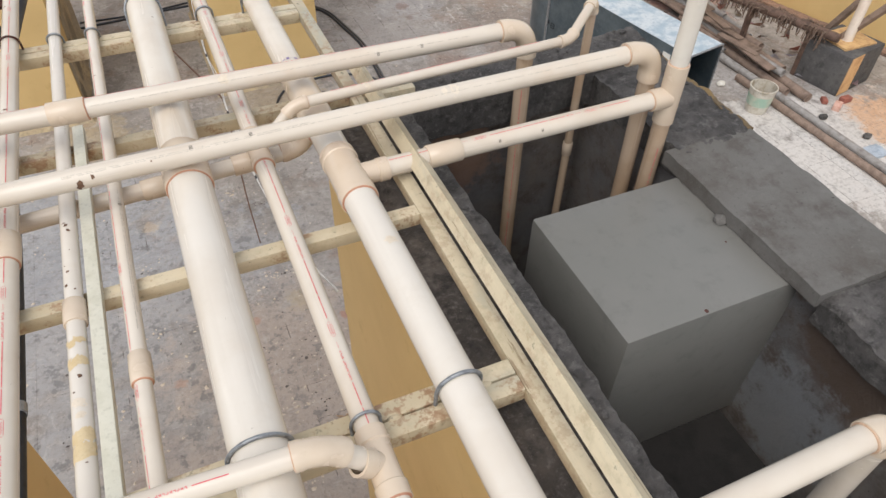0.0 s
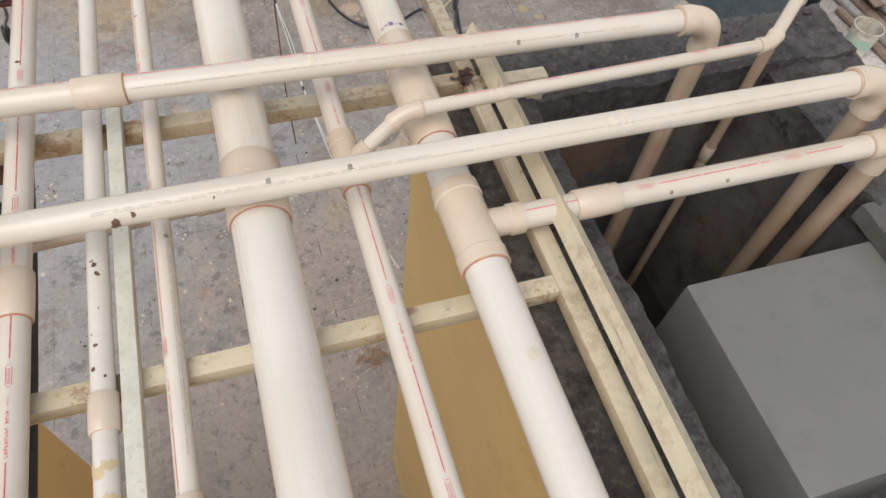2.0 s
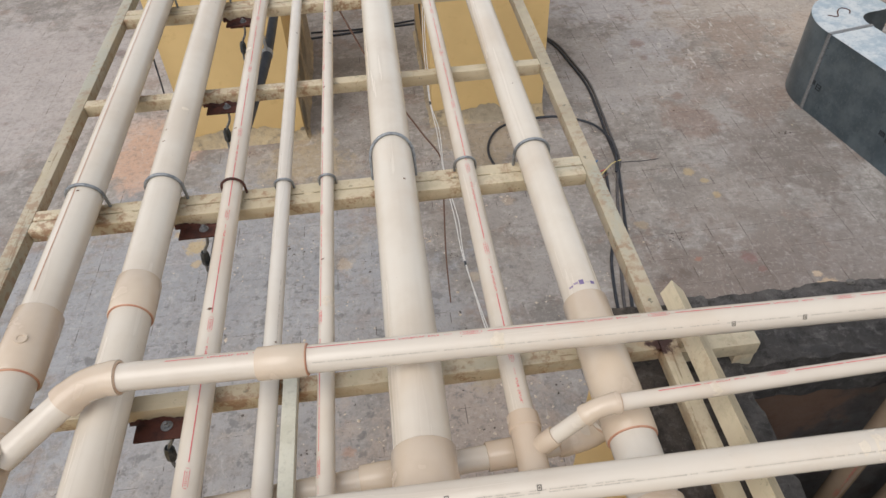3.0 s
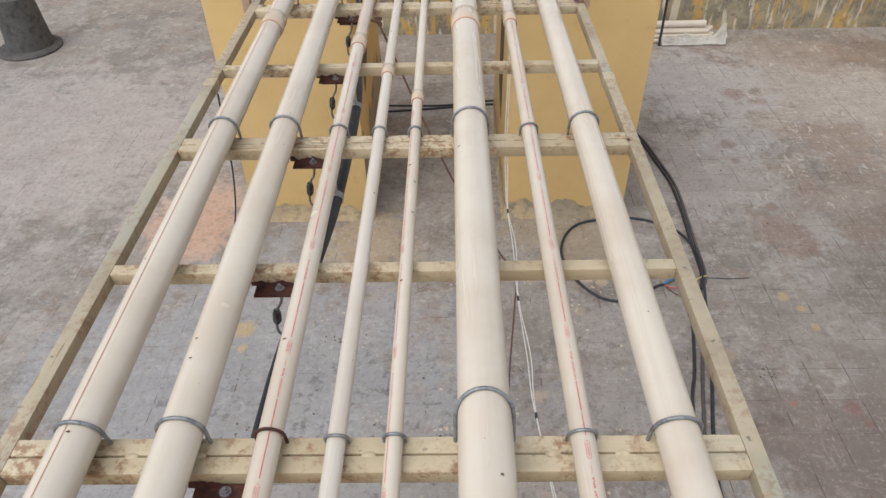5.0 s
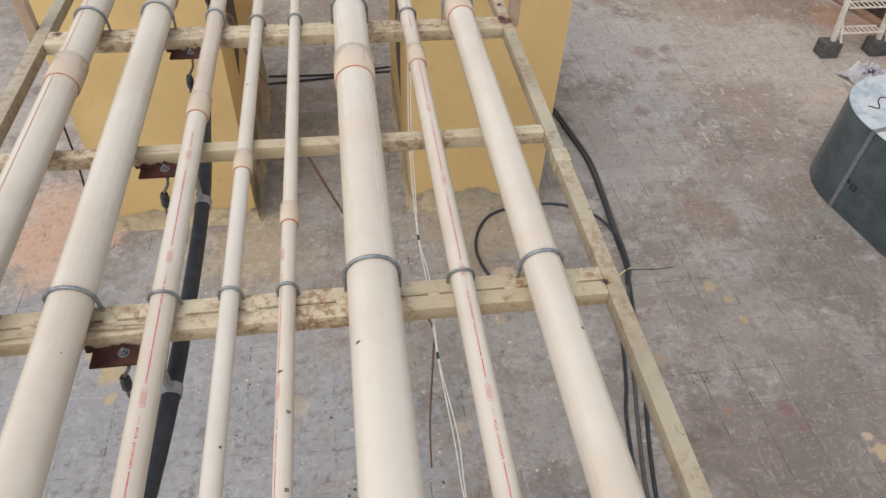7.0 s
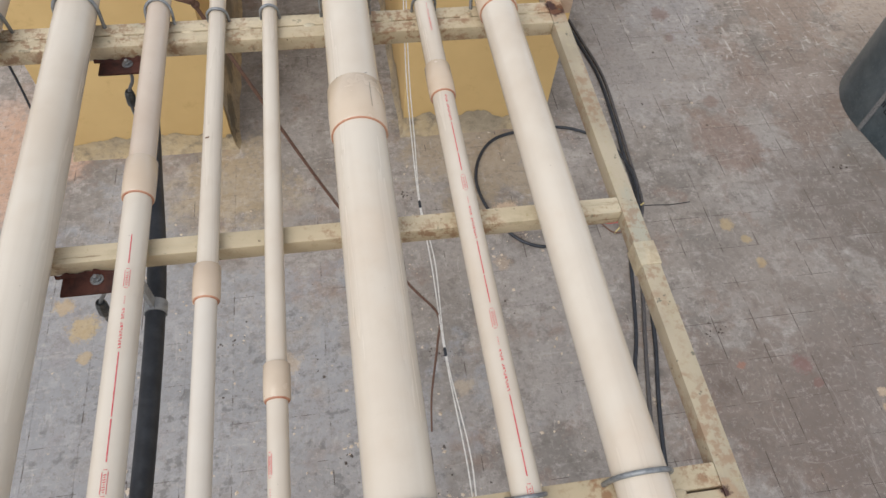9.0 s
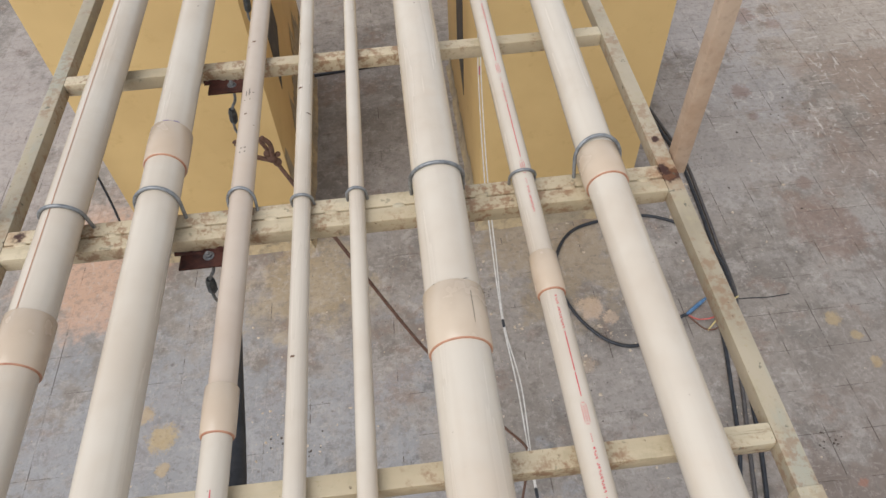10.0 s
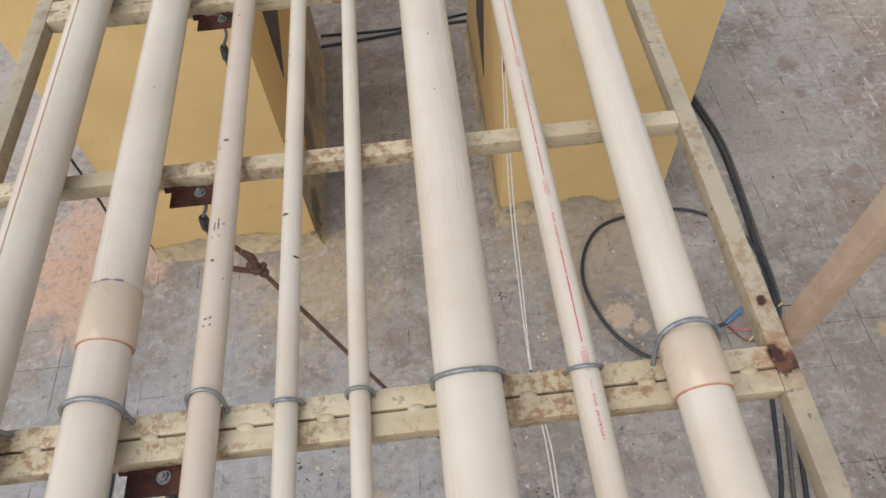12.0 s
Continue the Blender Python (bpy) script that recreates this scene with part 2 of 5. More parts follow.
    # the wide stains and the lighter or darker areas, each with a shape of its own
    for centre, radius, col, k in (
        # (6.9, 3.2): whitish yard cement, with the sunlight on it added to its colour
        ((6.9, 3.2, 0), 1.7, lin(214, 209, 203), 0.9), ((7.9, 3.5, 0), 0.7, lin(208, 162, 122), 0.8), ((7.4, 7.4, 0), 1.0, lin(170, 124, 110), 0.8), ((5.3, 9.6, 0), 2.2, lin(188, 180, 172), 0.6), ((6.3, 8.0, 0), 1.3, lin(182, 166, 152), 0.6), ((3.4, 10.2, 0), 1.3, lin(184, 181, 182), 0.7), ((2.95, 7.8, 0), 1.0, lin(176, 171, 168), 0.6), ((3.6, 8.5, 0), 0.6, lin(176, 174, 175), 0.6), ((4.75, 8.6, 0), 0.7, lin(146, 127, 114), 0.65), ((5.4, 11.0, 0), 0.8, lin(150, 132, 120), 0.5), ((6.5, 11.0, 0), 0.8, lin(132, 112, 100), 0.6), ((7.1, 10.6, 0), 0.5, lin(176, 130, 104), 0.6),
        # (4.35, 6.0): the duct's soft shadow put into the floor colour
        ((-1.9, 4.6, 0), 2.3, lin(160, 163, 168), 0.65), ((-0.2, 4.3, 0), 0.9, lin(162, 162, 164), 0.5), ((4.35, 6.0, 0), 0.9, lin(116, 103, 94), 0.55), ((3.6, 3.9, 0), 1.3, lin(126, 112, 103), 0.3),
        ((2.95, 4.2, 0), 0.9, lin(128, 111, 100), 0.5), ((4.0, 3.8, 0), 1.5, lin(122, 111, 104), 0.5), ((-0.9, 3.0, 0), 1.6, lin(158, 152, 147), 0.5),
        ((4.5, 7.3, 0), 0.9, lin(142, 123, 111), 0.5), ((3.5, 6.65, 0), 0.4, lin(136, 112, 100), 0.6), ((3.3, 5.2, 0), 0.7, lin(152, 142, 134), 0.4),
        ((0.3, 2.8, 0), 1.1, lin(178, 161, 147), 0.7), ((-0.1, 1.7, 0), 1.3, lin(178, 164, 152), 0.75), ((-2.9, 7.1, 0), 0.75, lin(206, 168, 142), 0.8), ((-1.0, 6.6, 0), 0.6, lin(186, 164, 124), 0.5), ((1.1, 6.7, 0), 0.75, lin(170, 152, 124), 0.6), ((-5.0, 9.0, 0), 2.6, lin(190, 180, 175), 0.6), ((8.0, 9.6, 0), 1.0, lin(178, 138, 116), 0.8),
    ):
        c = m.mix(m.math("MULTIPLY", m.near(centre, radius, wob), k), c, col)
    # fine mottling everywhere and dark damp smudges under the rack
    c = m.mix(m.math("MULTIPLY", m.mask(m.noise(19, 6, 0.75, offset=91.0), 0.5, 0.62), 0.4), c, lin(124, 117, 111))
    c = m.mix(m.math("MULTIPLY", m.mask(m.noise(24, 6, 0.75, offset=101.0), 0.54, 0.64), 0.4), c, lin(186, 178, 171))
    smudge = m.math("MULTIPLY", m.mask(m.noise(9, 5, 0.65, offset=111.0), 0.55, 0.63), m.math("ADD", m.math("MULTIPLY", m.near((-0.9, 3.6, 0), 2.2, wob), 0.5), 0.08))
    c = m.mix(smudge, c, lin(104, 103, 102))
    # pale scrubbing strokes, stronger on the open floor, then scuffs, spatter and dark spots
    open_floor = m.math("ADD", m.math("MULTIPLY", m.near((5.2, 9.2, 0), 2.6, wob), 0.7), 0.25)
    for stretch, off, d in (((1.0, 3.4, 1.0), 7.0, 1.6), ((3.4, 1.0, 1.0), 17.0, 1.6)):
        s = m.mask(m.noise(3.4, 6, 0.7, stretch, d, off), 0.58, 0.68)
        c = m.mix(m.math("MULTIPLY", s, open_floor), c, lin(206, 200, 194))
    spot_wob = m.noise(16, 7, 0.8, offset=61.0)
    for centre, radius, col, k in (
        ((3.1, 5.77, 0), 0.075, lin(204, 176, 122), 0.75), ((3.21, 5.61, 0), 0.05, lin(202, 174, 118), 0.75), ((3.25, 5.37, 0), 0.055, lin(202, 172, 116), 0.75),
        ((3.19, 4.47, 0), 0.09, lin(136, 84, 82), 0.7), ((3.25, 4.31, 0), 0.05, lin(140, 90, 84), 0.6), ((3.75, 4.05, 0), 0.1, lin(216, 186, 150), 0.9), ((3.7, 4.18, 0), 0.05, lin(220, 194, 162), 0.9),
        ((2.34, 4.34, 0), 0.06, lin(86, 72, 66), 0.7), ((2.53, 4.36, 0), 0.09, lin(98, 80, 70), 0.6), ((2.72, 4.52, 0), 0.04, lin(176, 108, 80), 0.7),
        ((3.91, 9.83, 0), 0.2, lin(136, 106, 92), 0.8), ((3.42, 8.51, 0), 0.13, lin(130, 98, 84), 0.8), ((3.39, 8.12, 0), 0.07, lin(122, 96, 86), 0.8), ((3.5, 7.19, 0), 0.1, lin(128, 100, 88), 0.8), ((4.2, 9.6, 0), 0.12, lin(140, 112, 98), 0.7),
        ((1.27, 6.1, 0), 0.13, lin(222, 194, 166), 0.9), ((1.4, 6.0, 0), 0.07, lin(222, 196, 170), 0.8), ((1.12, 5.61, 0), 0.08, lin(206, 180, 152), 0.6), ((-0.58, 4.95, 0), 0.1, lin(210, 186, 156), 0.6), ((0.64, 4.62, 0), 0.08, lin(210, 188, 158), 0.6),
        ((-2.04, 5.42, 0), 0.13, lin(208, 178, 116), 0.85), ((-2.2, 5.62, 0), 0.09, lin(206, 172, 112), 0.75), ((-2.0, 5.18, 0), 0.06, lin(206, 174, 116), 0.75),
        ((-0.58, 2.99, 0), 0.06, lin(188, 140, 112), 0.7), ((0.1, 3.4, 0), 0.06, lin(184, 132, 104), 0.7), ((0.84, 3.18, 0), 0.05, lin(184, 118, 90), 0.8), ((-0.95, 2.2, 0), 0.1, lin(140, 118, 106), 0.6), ((0.55, 3.5, 0), 0.16, lin(190, 168, 124), 0.5),
        ((-3.64, 9.55, 0), 0.1, lin(118, 96, 90), 0.8), ((-3.3, 9.9, 0), 0.12, lin(134, 104, 98), 0.7), ((2.35, 5.05, 0), 0.08, lin(196, 172, 136), 0.6),
    ):
        c = m.mix(m.math("MULTIPLY", m.near(centre, radius, spot_wob), k * 0.62), c, col)
    c = m.mix(m.math("MULTIPLY", m.mask(m.noise(13, 6, 0.75, offset=41.0), 0.62, 0.7), 0.7), c, lin(102, 92, 87))
    c = m.mix(m.math("MULTIPLY", m.mask(m.noise(30, 4, 0.6, offset=71.0), 0.66, 0.72), 0.6), c, lin(112, 98, 90))
    c = m.mix(m.mask(m.noise(26, 4, 0.6, offset=51.0), 0.695, 0.735), c, lin(206, 190, 168))
    c = m.mix(m.math("MULTIPLY", m.mask(fine, 0.5, 0.7), 0.3), c, lin(120, 110, 103))
    hue = m.n.new("ShaderNodeHueSaturation")
    hue.inputs["Value"].default_value = 0.9
    if joint:
        # dust fills most of the joints; dark dirt is left along some of them
        right = m.n.new("ShaderNodeSeparateXYZ")
        m.l.new(m.pos, right.inputs[0])
        side = m.math("ADD", m.math("MULTIPLY", m.mask(right.outputs["X"], 1.4, 2.4), 0.05), m.noise(3.0, 6, 0.75, offset=81.0))
        c = m.mix(m.math("MULTIPLY", m.mask(side, 0.53, 0.6), 0.95), c, lin(86, 76, 70))
    else:
        info = m.n.new("ShaderNodeObjectInfo")
        r = m.math("ADD", info.outputs["Random"], m.island)
        m.l.new(m.math("ADD", m.math("MULTIPLY", m.math("FRACT", r, 0), 0.04), 0.88), hue.inputs["Value"])
    m.l.new(c, hue.inputs["Color"])
    c = hue.outputs[0]
    return m.colour(c).rough(m.mask(big, -0.9, 1.3)).bump(m.math("ADD", mid, m.math("MULTIPLY", fine, 0.4)), 0.25, 0.003).m


TILE = floor_mat("worn_cement_tile")
GROUND = floor_mat("worn_cement_ground")
JOINT = floor_mat("dusty_joint", True)


# ---- building helpers ----
def part(name, bm, material, parent=None, label="", sharp=38):
    """Links a bmesh as one mesh object, smooth but for its sharp edges."""
    bm.normal_update()
    for f in bm.faces:
        f.smooth = True
    for e in bm.edges:
        if len(e.link_faces) != 2 or e.calc_face_angle(0) > radians(sharp):
            e.smooth = False
    me = bpy.data.meshes.new(name)
    bm.to_mesh(me)
    bm.free()
    me.materials.append(material)
    ob = new(name, me)
    ob.parent = parent
    if label:
        ob["label"] = label
    return ob


def empty(name, label, category, group="", kind="", at=(0, 0, 0)):
    ob = new(name)
    ob.empty_display_size = 0.05
    ob.location = at
    return tagged(ob, label, category, group, kind)


def box(bm, x0, x1, y0, y1, z0, z1, bevel=0.0, m=None):
    made = bmesh.ops.create_cube(bm, size=1.0)["verts"]
    bmesh.ops.scale(bm, vec=(x1 - x0, y1 - y0, z1 - z0), verts=made)
    bmesh.ops.translate(bm, vec=((x0 + x1) / 2, (y0 + y1) / 2, (z0 + z1) / 2), verts=made)
    if bevel:
        edges = list({e for v in made for e in v.link_edges})
        made = bmesh.ops.bevel(bm, geom=edges, offset=bevel, segments=2, affect="EDGES", profile=0.6)["verts"]
        made = list({v for f in bm.faces for v in f.verts if v in set(made)})
    if m is not None:
        bmesh.ops.transform(bm, matrix=m, verts=made)
    return bm


def one_box(*a, **k):
    return box(bmesh.new(), *a, **k)


def frame_of(d):
    d = Vector(d).normalized()
    u = d.cross(Vector((0, 0, 1)))
    u = Vector((1, 0, 0)) if u.length < 1e-4 else u.normalized()
    return d, u, u.cross(d)


def lathe(bm, origin, axis, profile, segs=32, caps=True):
    """A surface of revolution: profile rows of (distance along the axis, radius)."""
    d, u, v = frame_of(axis)
    origin = Vector(origin)
    rings = []
    for s, r in profile:
        rings.append([bm.verts.new(origin + d * s + (u * math.cos(a) + v * math.sin(a)) * r) for a in (2 * math.pi * k / segs for k in range(segs))])
    for a, b in zip(rings, rings[1:]):
        for k in range(segs):
            bm.faces.new((a[k], a[(k + 1) % segs], b[(k + 1) % segs], b[k]))
    if caps:
        bm.faces.new(rings[0][::-1])
        bm.faces.new(rings[-1])
    return bm


def bent(points, radius, steps=8):
    """A polyline with its inner corners rounded off."""
    pts = [Vector(p) for p in points]
    out = [pts[0]]
    for a, b, c in zip(pts, pts[1:], pts[2:]):
        r = min(radius, (a - b).length * 0.49, (c - b).length * 0.49)
        p, q = b + (a - b).normalized() * r, b + (c - b).normalized() * r
        for k in range(steps + 1):
            t = k / steps
            out.append(p * (1 - t) ** 2 + b * 2 * t * (1 - t) + q * t * t)
    return out + [pts[-1]]


def smooth_path(points, steps=8):
    """A Catmull-Rom curve through the points."""
    p = [Vector(v) for v in points]
    p = [p[0] * 2 - p[1]] + p + [p[-1] * 2 - p[-2]]
    out = []
    for a, b, c, d in zip(p, p[1:], p[2:], p[3:]):
        for k in range(steps):
            t = k / steps
            out.append(0.5 * (2 * b + (c - a) * t + (2 * a - 5 * b + 4 * c - d) * t * t + (3 * b - a - 3 * c + d) * t ** 3))
    return out + [p[-2]]


def sweep(bm, path, radius, segs=16, caps=True):
    """A round tube along a path; radius is a number or one value for each point."""
    path = [Vector(p) for p in path]
    n = len(path)
    rad = radius if isinstance(radius, (list, tuple)) else [radius] * n
    d, u, v = frame_of(path[1] - path[0])
    rings = []
    for k, p in enumerate(path):
        t = (path[min(k + 1, n - 1)] - path[max(k - 1, 0)]).normalized()
        u = (u - t * u.dot(t)).normalized()
        v = u.cross(t)
        rings.append([bm.verts.new(p + (u * math.cos(a) + v * math.sin(a)) * rad[k]) for a in (2 * math.pi * j / segs for j in range(segs))])
    for a, b in zip(rings, rings[1:]):
        for k in range(segs):
            bm.faces.new((a[k], a[(k + 1) % segs], b[(k + 1) % segs], b[k]))
    if caps:
        bm.faces.new(rings[0][::-1])
        bm.faces.new(rings[-1])
    return bm


def band(bm, origin, axis, r, ang, s0, s1, w, slant=0.0):
    """A thin printed patch on a pipe; ang in degrees from the top, towards the axis's right."""
    d = Vector(axis).normalized()
    up = Vector((0, 0, 1)) if abs(d.z) < 0.9 else Vector((0, -1, 0))
    right = d.cross(up).normalized()
    rr, o = r + 0.0007, Vector(origin)
    vs = []
    for s, side in ((s0, -1), (s1, -1), (s1, 1), (s0, 1)):
        a = radians(ang) + side * w / 2 / r
        vs.append(bm.verts.new(o + d * (s + slant * side * w / 2) + (up * math.cos(a) + right * math.sin(a)) * rr))
    bm.faces.new(vs)


def print_line(name, origin, axis, length, r, ang, material, parent, rng, start=0.0, thick=0.0018, label="", oval=0.3, period=0.362):
    """The line, ovals and lettering-like bars that run along a pipe; oval is where one oval stands."""
    bm = bmesh.new()
    h = min(0.36 * r, 0.0085)
    off = math.degrees(h / 2 / r)

    def stroke(a, b, w, slant=0.0, turn=0.0):
        if a > start and b < length:
            band(bm, origin, axis, r, ang + turn, a, b, w, slant)

    o = oval - math.floor((oval - start) / period) * period
    while o - period < length:
        for q in (-off, off):
            stroke(o - 0.017, o + 0.017, 0.0009, 0.0, q)
        for q in (-0.0205, 0.0195):
            stroke(o + q, o + q + 0.001, h * 0.7)
        for k in range(8):
            stroke(o - 0.0145 + 0.0037 * k, o - 0.0131 + 0.0037 * k, h * (0.5 if k % 3 else 0.3), 0.2)
        for k in range(4):
            stroke(o - 0.052 + 0.0042 * k, o - 0.0504 + 0.0042 * k, h * 0.22, 0.2)
        # the two words: each letter is an upright and a shorter stroke
        for k in range(14):
            if k != 9:
                a = o - 0.138 + 0.0056 * k
                stroke(a, a + 0.0013, h * (0.62 if k in (0, 4, 10) else 0.5), 0.25)
                stroke(a + 0.0019, a + 0.0036, h * (0.2, 0.42, 0.3)[k % 3], 0.25, off * (0.3, 0.0, -0.35)[k % 3])
        a, b = o - period + 0.032, o - 0.145
        gap = a + (b - a) * rng.uniform(0.3, 0.7)
        stroke(a, gap, thick)
        stroke(gap + 0.004, b, thick)
        o += period
    return tagged(part(name, bm, material, parent, label), kind="stuff")


def printed_square(name, origin, axis, r, ang, at, parent, size=0.0078):
    """A small printed frame with a mark inside."""
    bm = bmesh.new()
    for s in at:
        turn = math.degrees(size / 2 / r)
        for q in (0, size - 0.0016):
            band(bm, origin, axis, r, ang, s + q, s + q + 0.0016, size)
        for q in (-turn, turn):
            band(bm, origin, axis, r, ang + q, s, s + size, 0.0016)
        band(bm, origin, axis, r, ang, s + size * 0.32, s + size * 0.68, size * 0.4)
    return tagged(part(name, bm, DARK_PRINT, parent), kind="stuff")


def splash(name, origin, axis, r, ang, s, size, material, parent, rng, long=1.6):
    """A small uneven dried splash that clings to a pipe."""
    d = Vector(axis).normalized()
    up = Vector((0, 0, 1)) if abs(d.z) < 0.9 else Vector((0, -1, 0))
    right, o = d.cross(up).normalized(), Vector(origin)
    bm = bmesh.new()

    def at(du, dv, lift):
        a = radians(ang) + dv / r
        return bm.verts.new(o + d * (s + du) + (up * math.cos(a) + right * math.sin(a)) * (r + lift))

    ring = []
    for k in range(12):
        q, w = 2 * math.pi * k / 12, size * rng.uniform(0.6, 1.2)
        ring.append(at(w * math.cos(q), long * w * math.sin(q), 0.0006))
    mid = [at(size * 0.4 * math.cos(2 * math.pi * k / 12), long * size * 0.4 * math.sin(2 * math.pi * k / 12), 0.0009) for k in range(12)]
    for k in range(12):
        bm.faces.new((ring[k], ring[(k + 1) % 12], mid[(k + 1) % 12], mid[k]))
    bm.faces.new(mid)
    return part(name, bm, material, parent)


def small_print(name, origin, axis, length, r, ang, parent, rng, start=0.0):
    bm = bmesh.new()
    s = start
    while s < length:
        for k in range(rng.randint(4, 9)):
            w = rng.uniform(0.0012, 0.0026)
            if s + w < length:
                band(bm, origin, axis, r, ang, s, s + w, rng.choice((0.0015, 0.0015, 0.0021)), 0.2)
            s += w + 0.0012
        s += rng.choice((0.003, 0.004, 0.005, 0.014))
    return tagged(part(name, bm, GREY_PRINT, parent), kind="stuff")


def straight(name, a, b, r, material, parent, label=""):
    a, b = Vector(a), Vector(b)
    n = (b - a).length
    return part(name, lathe(bmesh.new(), a, b - a, [(0, r * 0.86), (0, r), (n, r), (n, r * 0.86)], 40), material, parent, label)


def coupling(centre, axis, r, half, parent, ring=1, wall=0.005, name="coupling"):
    """A plain socket with a bead of brown glue at one of its ends (0: none, 2: both)."""
    o = Vector(centre) - Vector(axis).normalized() * half
    w, n = r + wall, 2 * half
    ob = part(name, lathe(bmesh.new(), o, axis, [(0, r), (0, w - 0.0015), (0.002, w), (n * 0.5, w + 0.0006), (n - 0.002, w), (n, w - 0.0015), (n, r)], 40, False), FITTING, parent)
    d = Vector(axis).normalized()
    for k in ([0] if ring == 1 else [0, 1] if ring == 2 else []):
        c = Vector(centre) + d * half * (-1 if k == 0 else 1)
        glue(c, axis, r + 0.0025, ob)
    return ob


def glue(c, axis, r, parent, stuff=None):
    d = Vector(axis).normalized()
    part("glue_bead", lathe(bmesh.new(), Vector(c) - d * 0.0035, axis, [(0.001, r - 0.003), (0.0015, r + 0.0002), (0.0035, r + 0.0012), (0.0055, r + 0.0002), (0.006, r - 0.003)], 32, False), stuff or GLUE, parent, "bead of brown pipe glue")


# ---- large structure ----
H = 3.465          # top of the rack's bars
tagged(part("ground", one_box(-400, 400, -400, 400, -0.3, -0.01), GROUND), "dusty grey cement ground under the floor tiles", "ground", kind="structure")


def rough_block(x0, x1, y0, y1, z0, z1, cell, amp, seed, edge=0.45, rough=0.0):
    """A block of rough concrete whose upper faces and edges are uneven."""
    bm = bmesh.new()
    nx, ny = max(2, round((x1 - x0) / cell)), max(2, round((y1 - y0) / cell))
    grid = [[None] * (ny + 1) for _ in range(nx + 1)]
    for i in range(nx + 1):
        for j in range(ny + 1):
            x, y = x0 + (x1 - x0) * i / nx, y0 + (y1 - y0) * j / ny
            p = Vector((x * 9 + seed, y * 9, seed))
            dz = noise.fractal(p, 1.0, 2.0, 5) * amp + noise.fractal(p * 6.0, 0.8, 2.0, 3) * amp * rough
            ex = noise.fractal(p * 1.7 + Vector((7, 0, 0)), 1.0, 2.0, 5) * amp * edge
            if i in (0, nx):
                x += ex
                dz -= abs(ex) * 0.6
            if j in (0, ny):
                y += ex
                dz -= abs(ex) * 0.6
            grid[i][j] = bm.verts.new((x, y, z1 + dz))
    for i in range(nx):
        for j in range(ny):
            bm.faces.new((grid[i][j], grid[i + 1][j], grid[i + 1][j + 1], grid[i][j + 1]))
    loop = [grid[i][0] for i in range(nx + 1)] + [grid[nx][j] for j in range(1, ny + 1)] + [grid[i][ny] for i in range(nx - 1, -1, -1)] + [grid[0][j] for j in range(ny - 1, 0, -1)]
    low = [bm.verts.new((v.co.x, v.co.y, z0)) for v in loop]
    n = len(loop)
    for k in range(n):
        bm.faces.new((loop[(k + 1) % n], loop[k], low[k], low[(k + 1) % n]))
    bm.faces.new(low)
    bmesh.ops.recalc_face_normals(bm, faces=bm.faces)
    return bm


# near-black concrete puts the tank's deep shade into its floor and pit
TANK_SHADE = concrete("shade_dark_concrete", lin(38, 35, 33), lin(31, 29, 27), lin(26, 24, 22), lin(46, 43, 41))
# open concrete tank beside the rack
TX0, TX1, TY0, TY1 = 0.47, 1.74, -1.05, 1.395
tank = empty("concrete_tank", "tall open concrete tank, ochre outside and rough at the rim", "tank", kind="structure")
part("tank_base", one_box(TX0, TX1, TY0, TY1, 0, 2.2), OCHRE, tank)
part("tank_step", one_box(0.712, 1.46, -0.8, 0.64, 2.2, 2.6), INNER, tank)
part("tank_floor", one_box(TX0 + 0.26, TX1 - 0.32, TY0 + 0.25, 0.64, 2.6, 2.66), TANK_SHADE, tank, "tank floor in a near-black tone for the deep shade")
part("tank_pit", one_box(0.712, 1.46, 0.64, 1.22, 2.2, 2.24), TANK_SHADE, tank, "pit behind the step in a near-black tone for the deep shade")
part("tank_wall", one_box(TX0, 0.712, TY0, TY1, 2.2, 3.33), INNER, tank)
part("tank_wall", one_box(0.712, 1.46, 1.22, TY1, 2.2, 3.33), INNER, tank)
part("tank_wall", one_box(1.46, TX1, TY0, TY1, 2.2, 3.30), INNER, tank)
part("tank_wall", one_box(0.712, 1.46, TY0, -0.8, 2.2, 3.33), INNER, tank)
part("outer_paint", one_box(TX0 - 0.006, TX0 - 0.001, TY0, TY1, 2.2, 3.3), OCHRE, tank)
part("outer_paint", one_box(TX1 + 0.001, TX1 + 0.006, TY0, TY1, 2.2, 3.24), OCHRE, tank)
part("outer_paint", one_box(TX0, TX1, TY0 - 0.006, TY0 - 0.001, 2.2, 3.3), OCHRE, tank)
part("outer_paint", one_box(TX0, TX1, TY1 + 0.001, TY1 + 0.006, 2.2, 3.2), OCHRE, tank)
part("rim", rough_block(TX0 - 0.012, 0.64, TY0, TY1 + 0.01, 3.32, 3.364, 0.012, 0.01, 1.0, rough=0.35), RIM_DIRT, tank, "dirty brown concrete rim")
part("rim", rough_block(0.633, 0.715, TY0, TY1 + 0.01, 3.25, 3.375, 0.007, 0.012, 2.0, 0.6, 0.45), RIM, tank, "rough unfinished concrete rim")
part("rim", rough_block(0.71, 1.755, 1.19, TY1 + 0.008, 3.22, 3.37, 0.009, 0.014, 5.0, 0.7, 0.4), RIM, tank, "rough unfinished concrete rim")
part("rim", rough_block(1.45, 1.755, 0.66, 1.215, 3.25, 3.35, 0.009, 0.012, 9.0, 0.6, 0.4), RIM, tank, "rough unfinished concrete rim")
